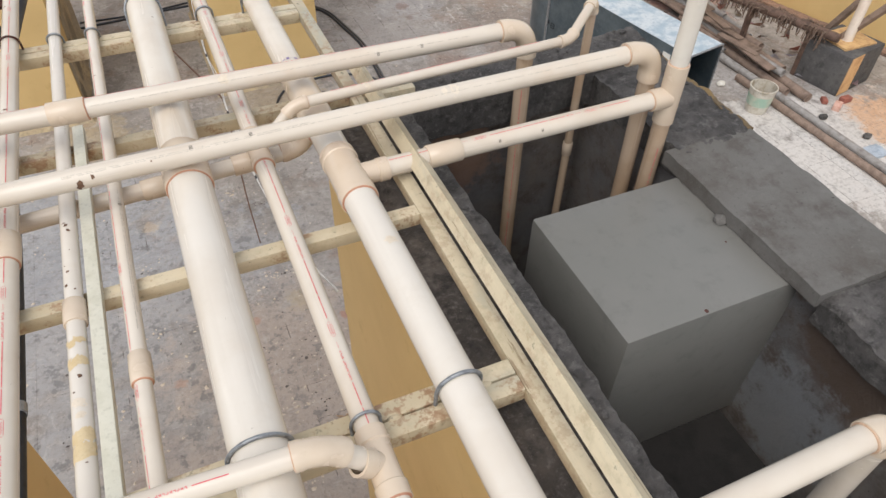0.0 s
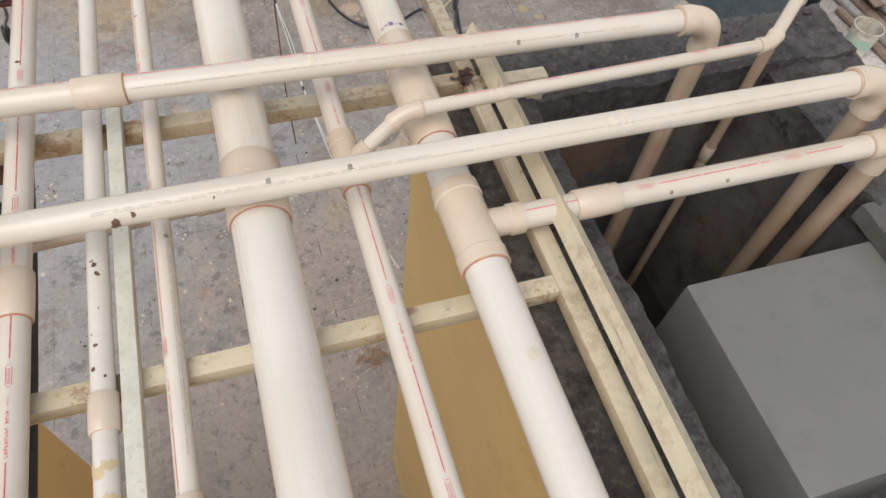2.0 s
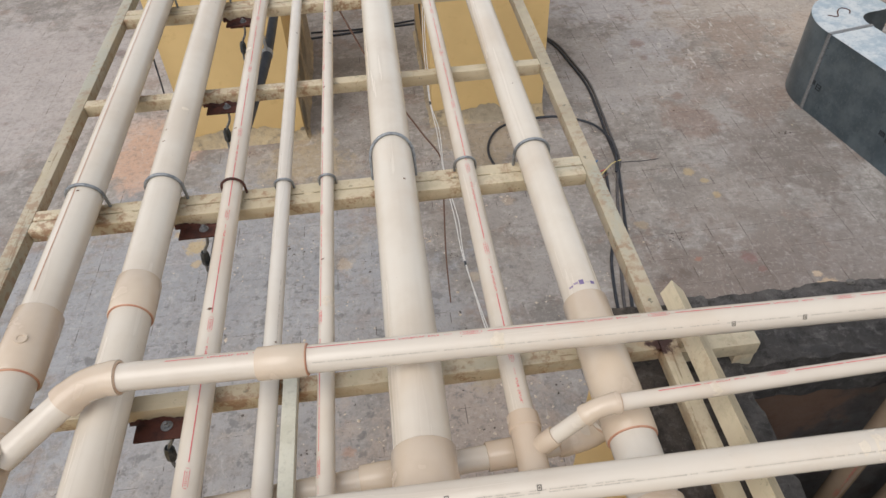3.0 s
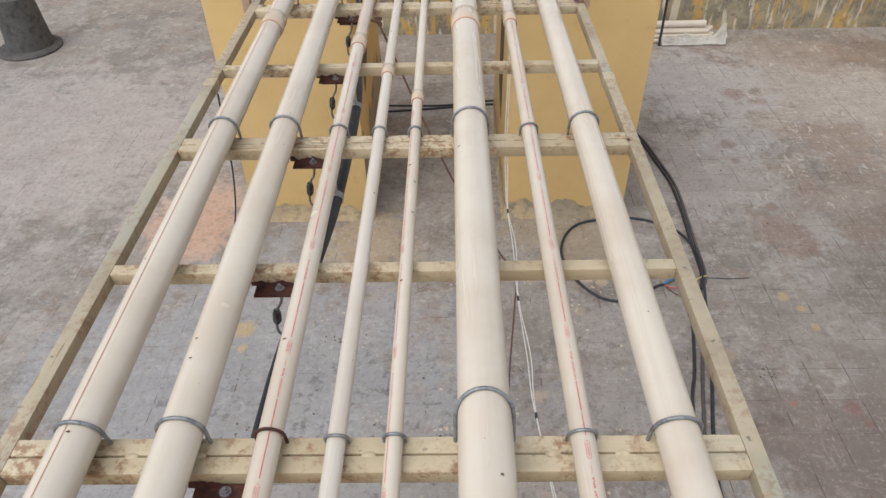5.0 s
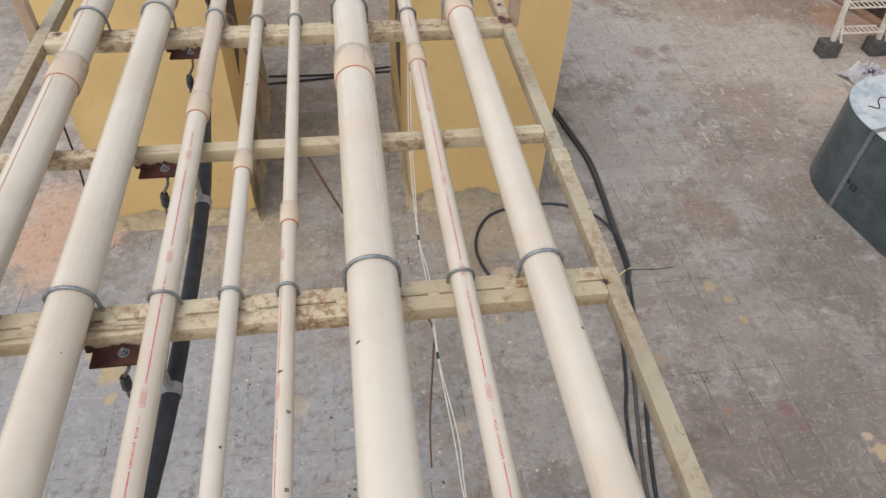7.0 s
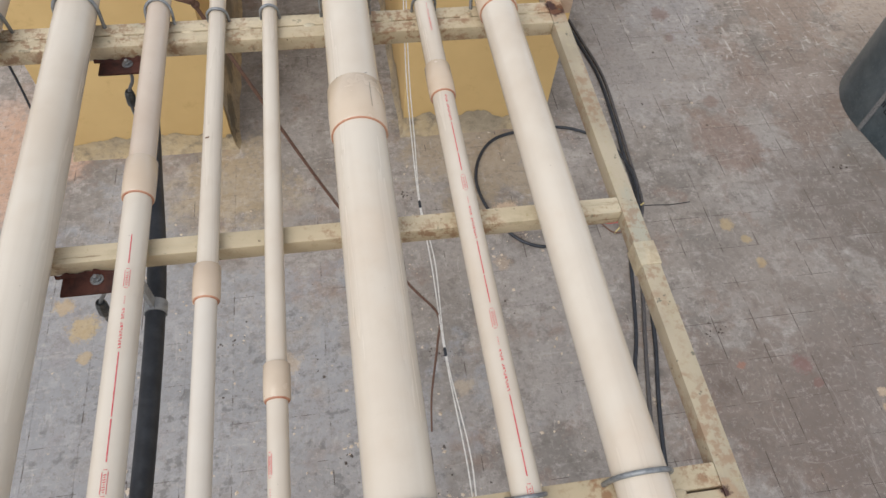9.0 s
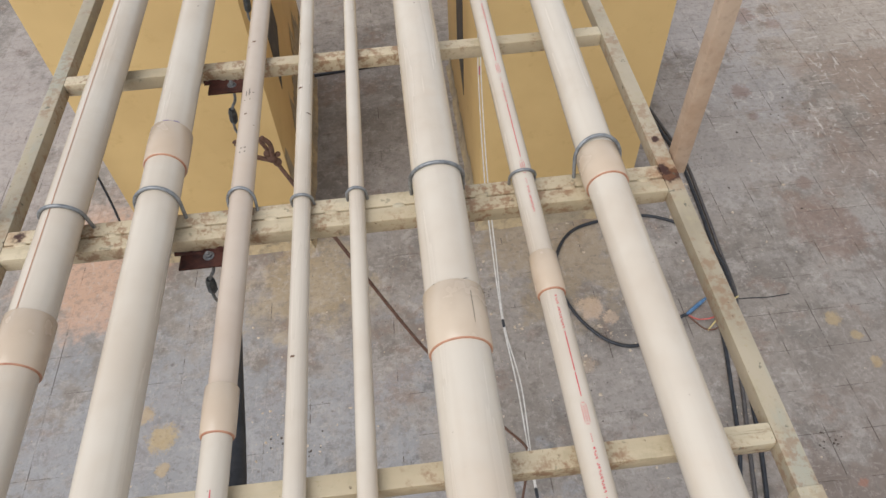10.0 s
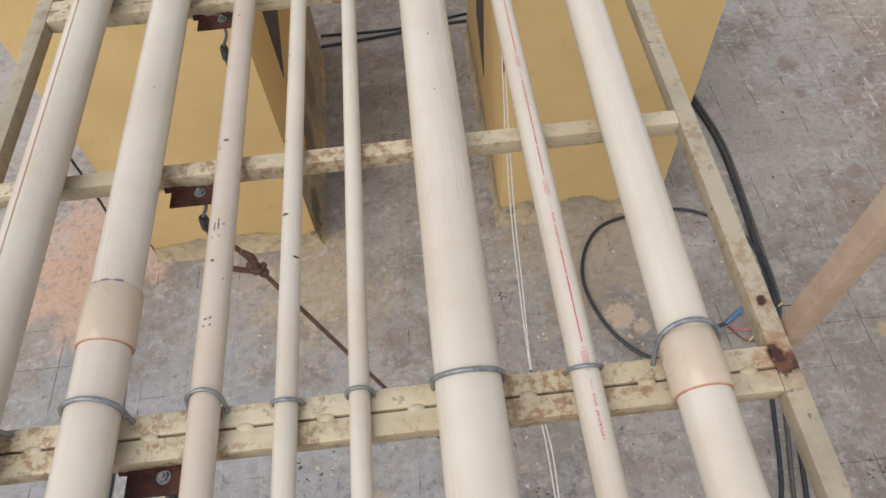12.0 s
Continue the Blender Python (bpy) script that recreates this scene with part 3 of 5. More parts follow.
part("paint_edge", rough_block(1.742, 1.766, 0.69, 1.40, 3.32, 3.352, 0.012, 0.012, 21.0, 0.9, 0.4), simple("old_ochre_edge", lin(124, 102, 68), lin(92, 78, 58), 9, 0.85, 0, 0.6), tank, "crumbling ochre paint edge")
part("rim", rough_block(1.42, 1.755, TY0, 0.027, 3.24, 3.33, 0.016, 0.014, 31.0, 0.7, 0.5), RIM, tank, "rough unfinished concrete rim")
tagged(part("coping_slab", rough_block(1.408, 1.755, 0.03, 0.695, 3.303, 3.352, 0.015, 0.005, 14.0, 0.8, 0.15), SLAB), "grey cement slab lying on the tank rim", "slab", kind="structure")

# solid ochre shafts
def ragged(o, u, n, width, height, lean, seed, step=0.02, corner=False):
    """A thin skin of bare plaster on a wall's foot, with a torn upper edge; o corner, u along, n outwards."""
    o, u, n = Vector(o), Vector(u), Vector(n)
    bm = bmesh.new()
    count = max(4, round(width / step))
    low, mid, top = [], [], []
    for k in range(count + 1):
        s = width * k / count
        q = noise.fractal(Vector((s * 3.1 + seed, seed, 0)), 0.9, 2.0, 6)
        h = max(0.04, height * (1 + 0.55 * q) + lean * s)
        p = o + u * s
        push = -0.04 if k == 0 else 0.04 if k == count and corner else 0
        low.append(bm.verts.new(p + u * push + n * (0.04 + (0.015 * q if 0 < k < count else 0))))
        mid.append(bm.verts.new(p + u * push * 0.3 + n * 0.012 + Vector((0, 0, 0.03))))
        top.append(bm.verts.new(p + u * push * 0.1 + n * 0.004 + Vector((0, 0, h))))
    for a, c in ((low, mid), (mid, top)):
        for k in range(count):
            bm.faces.new((a[k], a[k + 1], c[k + 1], c[k]))
    return bm


def shaft(name, x0, x1, y0, y1, top, label, front=0.2, side_l=0.2, side_r=0.2):
    ob = empty(name, label, "shaft", kind="structure")
    part("painted_wall", one_box(x0, x1, y0, y1, 0.0, top, bevel=0.008), OCHRE, ob)
    for o, u, n, w, h, lean in (((x0, y0, 0), (1, 0, 0), (0, -1, 0), x1 - x0, front, 0.0), ((x1, y0, 0), (0, 1, 0), (1, 0, 0), y1 - y0, side_r, 0.05), ((x0, y0, 0), (0, 1, 0), (-1, 0, 0), y1 - y0, side_l, 0.0)):
        part("bare_plaster", ragged(o, u, n, w, h, lean, x0 * 3 + w, corner=n[1] == -1), BARE, ob, "torn edge of unpainted plaster", 60)
    return ob


left = shaft("masonry_shaft", -2.28, -0.985, 7.07, 9.4, 3.36, "ochre painted masonry shaft with a bare plaster foot", 0.22, 0.2, 0.75)
right = shaft("masonry_shaft", 0.5, 1.79, 7.07, 9.4, 3.36, "ochre painted masonry shaft with a bare plaster foot")
# flat dark strips on the shaft sides stand in for shadowed gaps
DARK = simple("dark_gap_tone", lin(70, 66, 64), lin(92, 86, 80), 8, 0.8)
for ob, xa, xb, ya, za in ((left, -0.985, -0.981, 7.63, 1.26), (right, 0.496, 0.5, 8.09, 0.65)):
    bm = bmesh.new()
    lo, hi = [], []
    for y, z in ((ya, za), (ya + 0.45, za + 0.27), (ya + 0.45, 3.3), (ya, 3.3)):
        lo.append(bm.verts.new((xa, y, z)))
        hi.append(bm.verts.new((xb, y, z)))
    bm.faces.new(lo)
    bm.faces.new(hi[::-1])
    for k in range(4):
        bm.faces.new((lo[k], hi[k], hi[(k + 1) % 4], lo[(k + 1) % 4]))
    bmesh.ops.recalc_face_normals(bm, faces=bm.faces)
    part("dark_strip", bm, DARK, ob, "flat dark strip standing in for a shadowed gap in the side")
shaft("masonry_shaft", -2.2, -0.81, -1.3, 1.09, 3.0, "ochre painted masonry shaft under the pipes")

# boundary walls
tagged(part("wall_north", one_box(-2.4, 7.6, 12.06, 12.3, 0, 2.6), OCHRE), "ochre boundary wall with peeling paint at its foot", "wall", kind="structure")
tagged(part("wall_return", one_box(-2.65, -2.4, 12.06, 17, 0, 2.6), OCHRE), "ochre return of the boundary wall", "wall", kind="structure")
tagged(part("wall_far", one_box(-16, -2.4, 17, 17.25, 0, 2.6), OCHRE), "ochre boundary wall beyond the open floor", "wall", kind="structure")
EAST = pose(7.25, 12.08, 0, 0, 0, -74.9)
tagged(part("wall_east", one_box(0, 18, 0, 0.25, 0, 2.6, m=EAST), OCHRE), "ochre boundary wall running at a slant", "wall", kind="structure")
# dark brown panel along the wall's foot colours in the shade there
SHADED_FOOT = concrete("shade_brown_wall_foot", lin(74, 58, 48), lin(58, 47, 41), lin(44, 36, 32), lin(98, 82, 70))
tagged(part("shade_dado", rough_block(0.25, 4.2, -0.012, 0.0, 0.0, 1.1, 0.06, 0.004, 8.0), SHADED_FOOT), "dark brown panel on the ochre wall's foot for its shade", "wall", kind="structure").matrix_world = EAST
tagged(part("wall_curb", rough_block(0.0, 9.0, -0.17, -0.014, 0.0, 0.05, 0.05, 0.012, 4.0), concrete("brown_cement", lin(150, 118, 98), lin(124, 100, 86), lin(96, 78, 68), lin(170, 142, 122))), "low brown cement curb along the wall", "curb", kind="structure").matrix_world = EAST

# ---- pipe rack ----
rack = empty("pipe_rack", "welded steel pipe rack in flaking cream paint", "rack")
BAR = 0.04


def bar_part(name, x0, x1, y0, y1, z0=H - BAR, z1=H):
    return part(name, one_box(x0, x1, y0, y1, z0, z1, bevel=0.004), PAINTED_X if x1 - x0 > 0.5 else PAINTED, rack)


RX0, RX1 = -1.035, 0.56
bar_part("rail", RX1 - BAR, RX1, -1.2, 1.225)
for x in (RX0, RX1 - BAR):
    part("rail", one_box(x, x + BAR, 1.227 if x > 0 else -1.2, 7.3, H - BAR, H, bevel=0.004), PAINTED_OLIVE, rack, "worn olive-tinted rail")
DOUBLE, SINGLE = (0.055, 1.85, 3.056, 4.273, 5.48, 6.69), (0.616, 1.222, 2.424, 3.643, 4.868, 6.08)
for y in DOUBLE:
    bar_part("cross_bar", RX0 + BAR, RX1 - BAR, y + 0.002, y + 0.042)
    bar_part("cross_bar", RX0 + BAR, RX1 - BAR, y - 0.042, y - 0.002)
    for k in range(9):
        wx = -0.93 + 0.172 * k + 0.03 * math.sin(5.1 * k + y)
        bm = bmesh.new()
        bmesh.ops.create_icosphere(bm, subdivisions=2, radius=0.011, matrix=Matrix.Translation((wx, y, H - 0.003)) @ Matrix.Diagonal((1.5, 0.8, 0.55, 1)))
        part("weld", bm, PAINTED, rack)
for y in SINGLE:
    bar_part("cross_bar", RX0 + BAR, RX1 - BAR, y - 0.02, y + 0.02)


GRIP = simple("dark_oiled_steel", lin(74, 78, 80), lin(110, 114, 116), 50, 0.4, 0.6)


def bracket(y):
    """A rusty angle under a bar with a bolt, and the hanger rod below it."""
    y0 = y - 0.046
    bm = one_box(-0.605, -0.49, y0, y + 0.03, H - BAR - 0.007, H - BAR - 0.001, bevel=0.0015)
    box(bm, -0.605, -0.49, y + 0.024, y + 0.03, H - BAR - 0.045, H - BAR - 0.006)
    ob = part("bracket", bm, RUSTY, rack, "rusty angle bracket")
    # flaking scale where the angle meets the bar
    bs = bmesh.new()
    lo, hi = [], []
    for k in range(25):
        sx = -0.618 + 0.14 * k / 24
        q = noise.fractal(Vector((sx * 40, y * 3, 0)), 0.9, 2.0, 4)
        lo.append(bs.verts.new((sx, y - 0.006 - 0.004 * abs(q), H - BAR - 0.001)))
        hi.append(bs.verts.new((sx, y - 0.0015, H - BAR + max(0.001, 0.009 + 0.012 * q))))
    for k in range(24):
        bs.faces.new((lo[k], lo[k + 1], hi[k + 1], hi[k]))
    part("rust_scale", bs, RUSTY, ob, "flaking rust scale", 20)
    c, z = (-0.54, y0 + 0.03), H - BAR
    bm = lathe(bmesh.new(), (c[0], c[1], z - 0.0008), (0, 0, 1), [(0, 0.0125), (0.002, 0.0125)], 20)
    lathe(bm, (c[0], c[1], z + 0.0012), (0, 0, 1), [(0, 0.0085), (0.006, 0.0085)], 6)
    lathe(bm, (c[0], c[1], z + 0.007), (0, 0, 1), [(0, 0.0045), (0.006, 0.0045), (0.007, 0.0035)], 12)
    part("bolt", bm, STEEL, ob, "galvanised bolt and nut")
    bm = sweep(bmesh.new(), smooth_path([(c[0], c[1], z - 0.005), (c[0] - 0.004, c[1], z - 0.05), (c[0] - 0.024, c[1], z - 0.09), (c[0] - 0.034, c[1], z - 0.16), (c[0] - 0.022, c[1], z - 0.185), (c[0] - 0.006, c[1], z - 0.17)], 5), 0.0042, 8)
    part("hanger_rod", bm, STEEL, ob)
    nut = lathe(bmesh.new(), (c[0] - 0.0235, c[1], z - 0.085), (-0.12, 0, -1), [(0, 0.005), (0, 0.009), (0.012, 0.0125), (0.042, 0.0125), (0.052, 0.007), (0.052, 0.004)], 8)
    part("hanger_grip", nut, GRIP, ob, "dark steel cable grip")


for y in SINGLE[:5] + DOUBLE[1:5]:
    bracket(y - (0.042 if y in DOUBLE else 0.02))

# flat bar beside the rail, and the stub that rests on the tank rim
bm = bmesh.new()
ends = []
for ax, ay, az in ((0.54, -0.9, 3.6), (0.574, 1.33, 3.537)):
    ends.append([bm.verts.new((ax + dx, ay, az + dz)) for dx, dz in ((-0.018, -0.042), (0, 0), (0.036, -0.042), (0.031, -0.042), (0, -0.006), (-0.0135, -0.042))])
for k in range(6):
    bm.faces.new((ends[0][k], ends[0][(k + 1) % 6], ends[1][(k + 1) % 6], ends[1][k]))
for e in ends:
    bm.faces.new((e[0], e[1], e[4], e[5]))
    bm.faces.new((e[1], e[2], e[3], e[4]))
bmesh.ops.recalc_face_normals(bm, faces=bm.faces)
part("upper_angle", bm, PAINTED, rack, "steel angle lying ridge up")
for sx in (RX0, RX1 - BAR):
    part("rail_sleeve", one_box(sx - 0.002, sx + BAR + 0.002, 3.49, 3.545, H - BAR - 0.002, H + 0.002, bevel=0.0015), PAINTED, rack)
part("stub_bar", one_box(0.557, 0.748, 1.2, 1.24, H - 0.06, H - 0.02, bevel=0.004), PAINTED, rack)
part("stub_leg", one_box(0.7, 0.746, 1.202, 1.238, 3.36, H - 0.061, bevel=0.003), PAINTED, rack)
part("angle_tab", one_box(0.567, 0.58, 1.212, 1.222, H - 0.021, H + 0.062, bevel=0.002), PAINTED, rack)
part("spacer_bar", one_box(-0.287, -0.257, -0.9, 1.3, H, H + 0.026, bevel=0.003), simple("pale_green_paint", lin(205, 201, 184), lin(191, 187, 168), 14, 0.5), rack, "pale green painted spacer bar")
# posts that carry the rack from above
for x0, x1 in ((0.562, 0.6), (-1.076, -1.038)):
    part("post", one_box(x0, x1, 4.326, 4.364, H - 0.05, 6.4, bevel=0.004), POST_PAINT, rack, "tan painted square post")

# ---- pipes along the rack ----
rng = random.Random(4)
Y0, Y1 = -1.1, 7.2
# x where y is 3, radius, and the small slant of each line
RUNS = dict(a=(-0.8435, 0.0435, -0.0018), b=(-0.635, 0.0447, -0.0021), c=(-0.4545, 0.0263, -0.001), d=(-0.3174, 0.0198, -0.001), e=(-0.1957, 0.018, 0.0015), f=(-0.0099, 0.0557, 0.0015), g=(0.1888, 0.0252, 0.0011), h=(0.3718, 0.0443, -0.003))


def run(key, label, cuts=(), material=PIPE, drift=0.0):
    """A pipe line lying on the bars; cuts are rows of (y, material from there on)."""
    x, r, slant = RUNS[key]
    ob = empty("water_pipe", label, "pipe", "pipes along the rack")
    ob.matrix_basis = Matrix.Translation((x, 3, 0)) @ Matrix.Rotation(-math.atan(slant), 4, "Z") @ Matrix.Translation((-x, -3, 0))
    ys = [Y0] + [c[0] for c in cuts] + [Y1]
    mats = [material] + [c[1] for c in cuts]
    for k, (a, b, m) in enumerate(zip(ys, ys[1:], mats)):
        last = drift if k == len(mats) - 1 else 0.0
        straight("pipe_length", (x, a, H + r), (x + last * (b - a), b, H + r), r, m, ob)
    return ob, x, r, H + r


def tee(ob, x, y, z, r, half, branch, br, blen, ring=True):
    bm = lathe(bmesh.new(), (x, y - half, z), (0, 1, 0), [(0, r), (0, r + 0.006), (0.03, r + 0.007), (0.033, r + 0.004), (2 * half - 0.033, r + 0.004), (2 * half - 0.03, r + 0.007), (2 * half, r + 0.006), (2 * half, r)], 40, False)
    d = Vector(branch).normalized()
    lip = 0.006 if br > 0.02 else 0.004
    lathe(bm, Vector((x, y, z)) + d * r * 0.5, d, [(0, br + 0.003), (blen - r * 0.5 - 0.03, br + 0.003), (blen - r * 0.5 - 0.027, br + lip), (blen - r * 0.5, br + lip), (blen - r * 0.5, br)], 32, False)
    t = part("tee", bm, FITTING, ob)
    if ring:
        glue((x, y - half, z), (0, 1, 0), r + 0.003, t)
    return t


pa, x, r, z = run("a", "large cream plastic pipe with a dark seam line", ((1.37, PIPE),))
coupling((x, 1.37, z), (0, 1, 0), r, 0.088, pa, 2, 0.008, "union")
coupling((x, 3.966, z), (0, 1, 0), r, 0.06, pa)
tee(pa, x, 1.07, z, r, 0.1, (0.45, 0, 0.9), 0.028, 0.085)
bm = lathe(bmesh.new(), (x - 0.02, 1.345, z + 0.004), (-1, 0, 0.08), [(0, 0.034), (0.07, 0.034), (0.075, 0.039), (0.13, 0.039), (0.132, 0.034), (0.1, 0.03)], 32)
lathe(bm, (x + 0.012, 1.355, z + r + 0.002), (0.2, 0, 1), [(0, 0.014), (0.008, 0.013), (0.008, 0.008), (0.006, 0.007)], 18)
part("saddle", bm, FITTING, pa, "saddle socket with a round boss")
bm = bmesh.new()
band(bm, (x, 0, z), (0, 1, 0), r, -8, 1.5, 7.1, 0.0022)
part("seam_line", bm, GLUE, pa)

pb, x, r, z = run("b", "large cream plastic pipe with pinkish couplings", ((1.5, PIPE), (4.5, PIPE)))
coupling((x, 1.4755, z), (0, 1, 0), r, 0.0535, pb)
coupling((x, 4.483, z), (0, 1, 0), r, 0.057, pb)
tee(pb, x, 0.855, z, r, 0.12, (0.55, 0, 0.83), 0.03, 0.075)
bm = bmesh.new()
for k in range(5):
    band(bm, (x, 0, z), (0, 1, 0), r, -32 + 16 * k, 4.541 + 0.002 * (k % 2), 4.5445 + 0.002 * ((k + 1) % 2), 0.013)
part("primer_mark", bm, PURPLE_MARK, pb)

pc, x, r, z = run("c", "medium cream plastic pipe with a red printed line", ((3.79, PIPE_TAN),))
coupling((x, 0.815, z), (0, 1, 0), r, 0.05, pc)
coupling((x, 3.79, z), (0, 1, 0), r, 0.0475, pc)
print_line("printed_line", (x, Y0, z), (0, 1, 0), 4.8, r, 12, RED_PRINT, pc, rng)

pd, x, r, z = run("d", "thin cream plastic pipe, scuffed and spotted", ((3.53, PIPE),), PIPE_PALE)
coupling((x, 3.5345, z), (0, 1, 0), r, 0.0365, pd)
coupling((x, 0.557, z), (0, 1, 0), r, 0.034, pd, 0)
small_print("small_print", (x, 0, z), (0, 1, 0), 1.5, r, 40, pd, rng, 1.25)

pe, x, r, z = run("e", "thin cream plastic pipe with a faint red line", ((3.32, PIPE),))
coupling((x, 3.325, z), (0, 1, 0), r, 0.033, pe)
coupling((x, 0.352, z), (0, 1, 0), r, 0.038, pe)
print_line("printed_line", (x, Y0, z), (0, 1, 0), 3.28 - Y0, r, -38, RED_PRINT, pe, rng, thick=0.0014)
printed_square("printed_square", (x, 0, z), (0, 1, 0), r, 32, (0.88, 2.616, 2.768), pe, 0.0065)
small_print("small_print", (x, 0, z), (0, 1, 0), 0.9, r, 42, pe, rng, 0.5)

pf, x, r, z = run("f", "thickest cream plastic pipe on the rack", ((0.93, PIPE), (3.9, PIPE)), PIPE_PALE)
coupling((x, 0.926, z), (0, 1, 0), r, 0.075, pf)
coupling((x, 3.903, z), (0, 1, 0), r, 0.064, pf)

pg, x, r, z = run("g", "medium cream plastic pipe with a bold red printed line", ((1.0, PIPE), (4.01, PIPE)))
coupling((x, 4.0135, z), (0, 1, 0), r, 0.0485, pg)
tee(pg, x, 0.988, z, r, 0.079, (0.1218, 0.017, 0.1085), 0.0155, 0.062)
tee(pg, x, -0.045, z, r, 0.075, (-0.72, 0.05, 0.69), 0.022, 0.06)
for first, last, oval, period in ((-1.0, 0.92, 0.277, 0.366), (1.08, 3.95, 3.385, 0.312), (4.07, 7.1, 4.306, 0.366)):
    print_line("printed_line", (x, 0, z), (0, 1, 0), last, r, 3, RED_PRINT, pg, rng, first, 0.0019, "", oval, period)

ph, x, r, z = run("h", "large pale plastic pipe near the rack's rail", ((1.2, PIPE), (4.25, PIPE)), PIPE_PALE, 0.02)
coupling((x, 1.148, z), (0, 1, 0), r, 0.168, ph)
coupling((x, 4.275, z), (0, 1, 0), r, 0.05, ph)
tee(ph, x, 0.755, z, r, 0.1, (1, 0, 0), 0.027, 0.11)
tee(ph, x, -0.36, z, r, 0.1, (1, 0, 0.027), 0.027, 0.1)
bm = bmesh.new()
for k in range(5):
    band(bm, (x, 0, z), (0, 1, 0), r, -40 + 16 * k, 1.334 + 0.004 * (k % 2), 1.339 + 0.004 * (k % 3), 0.01)
part("primer_mark", bm, PURPLE_MARK, ph)


# ---- pipes that cross the rack ----
def crossing(label, pts, r, rad, group="pipes crossing the rack", material=PIPE_X):
    ob = empty("branch_pipe", label, "pipe", group)
    part("pipe_length", sweep(bmesh.new(), bent(pts, rad), r, 32), material, ob)
    return ob


def elbow(ob, corner, a, b, r, leg, both=True, thick=0.0048):
    """A socket elbow at a corner, from the directions a and b that leave it."""
    c, a, b = Vector(corner), Vector(a).normalized(), Vector(b).normalized()
    path = [c + a * leg, c + a * (leg * 0.9)]
    for k in range(1, 14):
        t = k / 14
        path.append((c + a * (leg * 0.86)) * (1 - t) ** 2 + c * 2 * t * (1 - t) + (c + b * (leg * 0.86)) * t * t)
    path += [c + b * (leg * 0.9), c + b * leg]
    far = [min((p - c - a * leg).length, (p - c - b * leg).length) for p in path]
    e = part("elbow", sweep(bmesh.new(), path, [r + thick + (0.0016 if f < leg * 0.28 else 0) for f in far], 32), FITTING, ob)
    glue(c + b * leg, b, r + 0.0025, e, GLUE_PALE)
    if both:
        glue(c + a * leg, a, r + 0.0025, e, GLUE_PALE)


R = 0.0275
AX = (1.74, -0.06, 0.018)


def along_h1(x):
    return Vector((-0.63, 1.188, 3.608)) + Vector(AX) * ((x + 0.63) / 1.74)


def along_h2(x):
    return Vector((-0.53, 0.87, 3.61)) + Vector(BX) * ((x + 0.53) / 1.92)


BX = (1.92, -0.03, 0.03)
h1 = crossing("cream plastic branch pipe crossing over the rack", [(-0.79, 1.085, 3.535), (-0.63, 1.188, 3.608), tuple(along_h1(1.055))], R, 0.08)
straight("drop_pipe", (1.1102, 1.1272, 3.565), (1.113, 1.113, 2.25), R, PIPE_DROP, h1, "stained tan drop pipe, darkened for the tank's shade")
elbow(h1, (-0.63, 1.188, 3.608), (-0.16, -0.1, -0.08), AX, R, 0.06, False)
elbow(h1, (1.11, 1.128, 3.626), (0, -0.011, -1), -Vector(AX), R, 0.1, False, 0.0062)
coupling(along_h1(-0.261), AX, R, 0.047, h1, 0)
glue(along_h1(-0.214), AX, R + 0.003, h1)
print_line("printed_line", along_h1(-0.56), AX, 1.56, R, -14, RED_PRINT, h1, rng, 0.02)
small_print("small_print", along_h1(-0.2), AX, 1.1, R, 52, h1, rng)
printed_square("printed_square", along_h1(0), AX, R, 58, (0.597, 0.735), h1)
print_line("printed_line", (1.1103, 1.1267, 3.5), (0.003, -0.015, -1.376), 1.2, R, 30, RED_PRINT, h1, rng, 0.02)

h2 = crossing("cream plastic branch pipe with grey small print", [(-0.61, 0.868, 3.54), (-0.53, 0.87, 3.61), tuple(along_h2(1.335))], R, 0.085)
straight("drop_pipe", (1.3908, 0.8402, 3.58), (1.41, 0.845, 2.25), R, PIPE_DROP, h2, "stained tan drop pipe, darkened for the tank's shade")
elbow(h2, (-0.53, 0.87, 3.61), (-0.7, 0, -0.62), BX, R, 0.055)
elbow(h2, (1.39, 0.84, 3.64), (0.014, 0.004, -1), -Vector(BX), R, 0.105, False, 0.0062)
small_print("small_print", along_h2(-0.38), BX, 1.62, R, 42, h2, rng, 0.1)
small_print("small_print", along_h2(-0.38), BX, 0.7, R, 34, h2, rng, 0.1)
printed_square("printed_square", along_h2(-0.3), BX, R, 26, (0.312, 0.459), h2)

h3 = crossing("cream plastic branch pipe from the tee into the tank", [(0.45, 0.757, 3.509), (1.40, 0.75, 3.52)], R, 0.06)
coupling((0.655, 0.7555, 3.5114), (1, -0.0074, 0.0116), R, 0.05, h3, 0)
print_line("printed_line", (0.46, 0.7569, 3.5091), (0.95, -0.007, 0.011), 0.87, R, 12, RED_PRINT, h3, rng)
printed_square("printed_square", (0.46, 0.7569, 3.5091), (0.95, -0.007, 0.011), R, 62, (0.353, 0.489), h3, 0.0066)
riser = empty("riser_pipe", "cream plastic riser pipe standing in the tank", "pipe")
straight("pipe_length", (1.415, 0.752, 2.25), (1.415, 0.752, 3.46), R, PIPE_DROP, riser, "stained tan lower length, darkened for the tank's shade")
straight("pipe_length", (1.415, 0.752, 3.6), (1.415, 0.752, 6.3), R, PIPE_PALE, riser)
bm = lathe(bmesh.new(), (1.415, 0.752, 3.43), (0, 0, 1), [(0, R), (0, R + 0.006), (0.2, R + 0.006), (0.2, R)], 36, False)
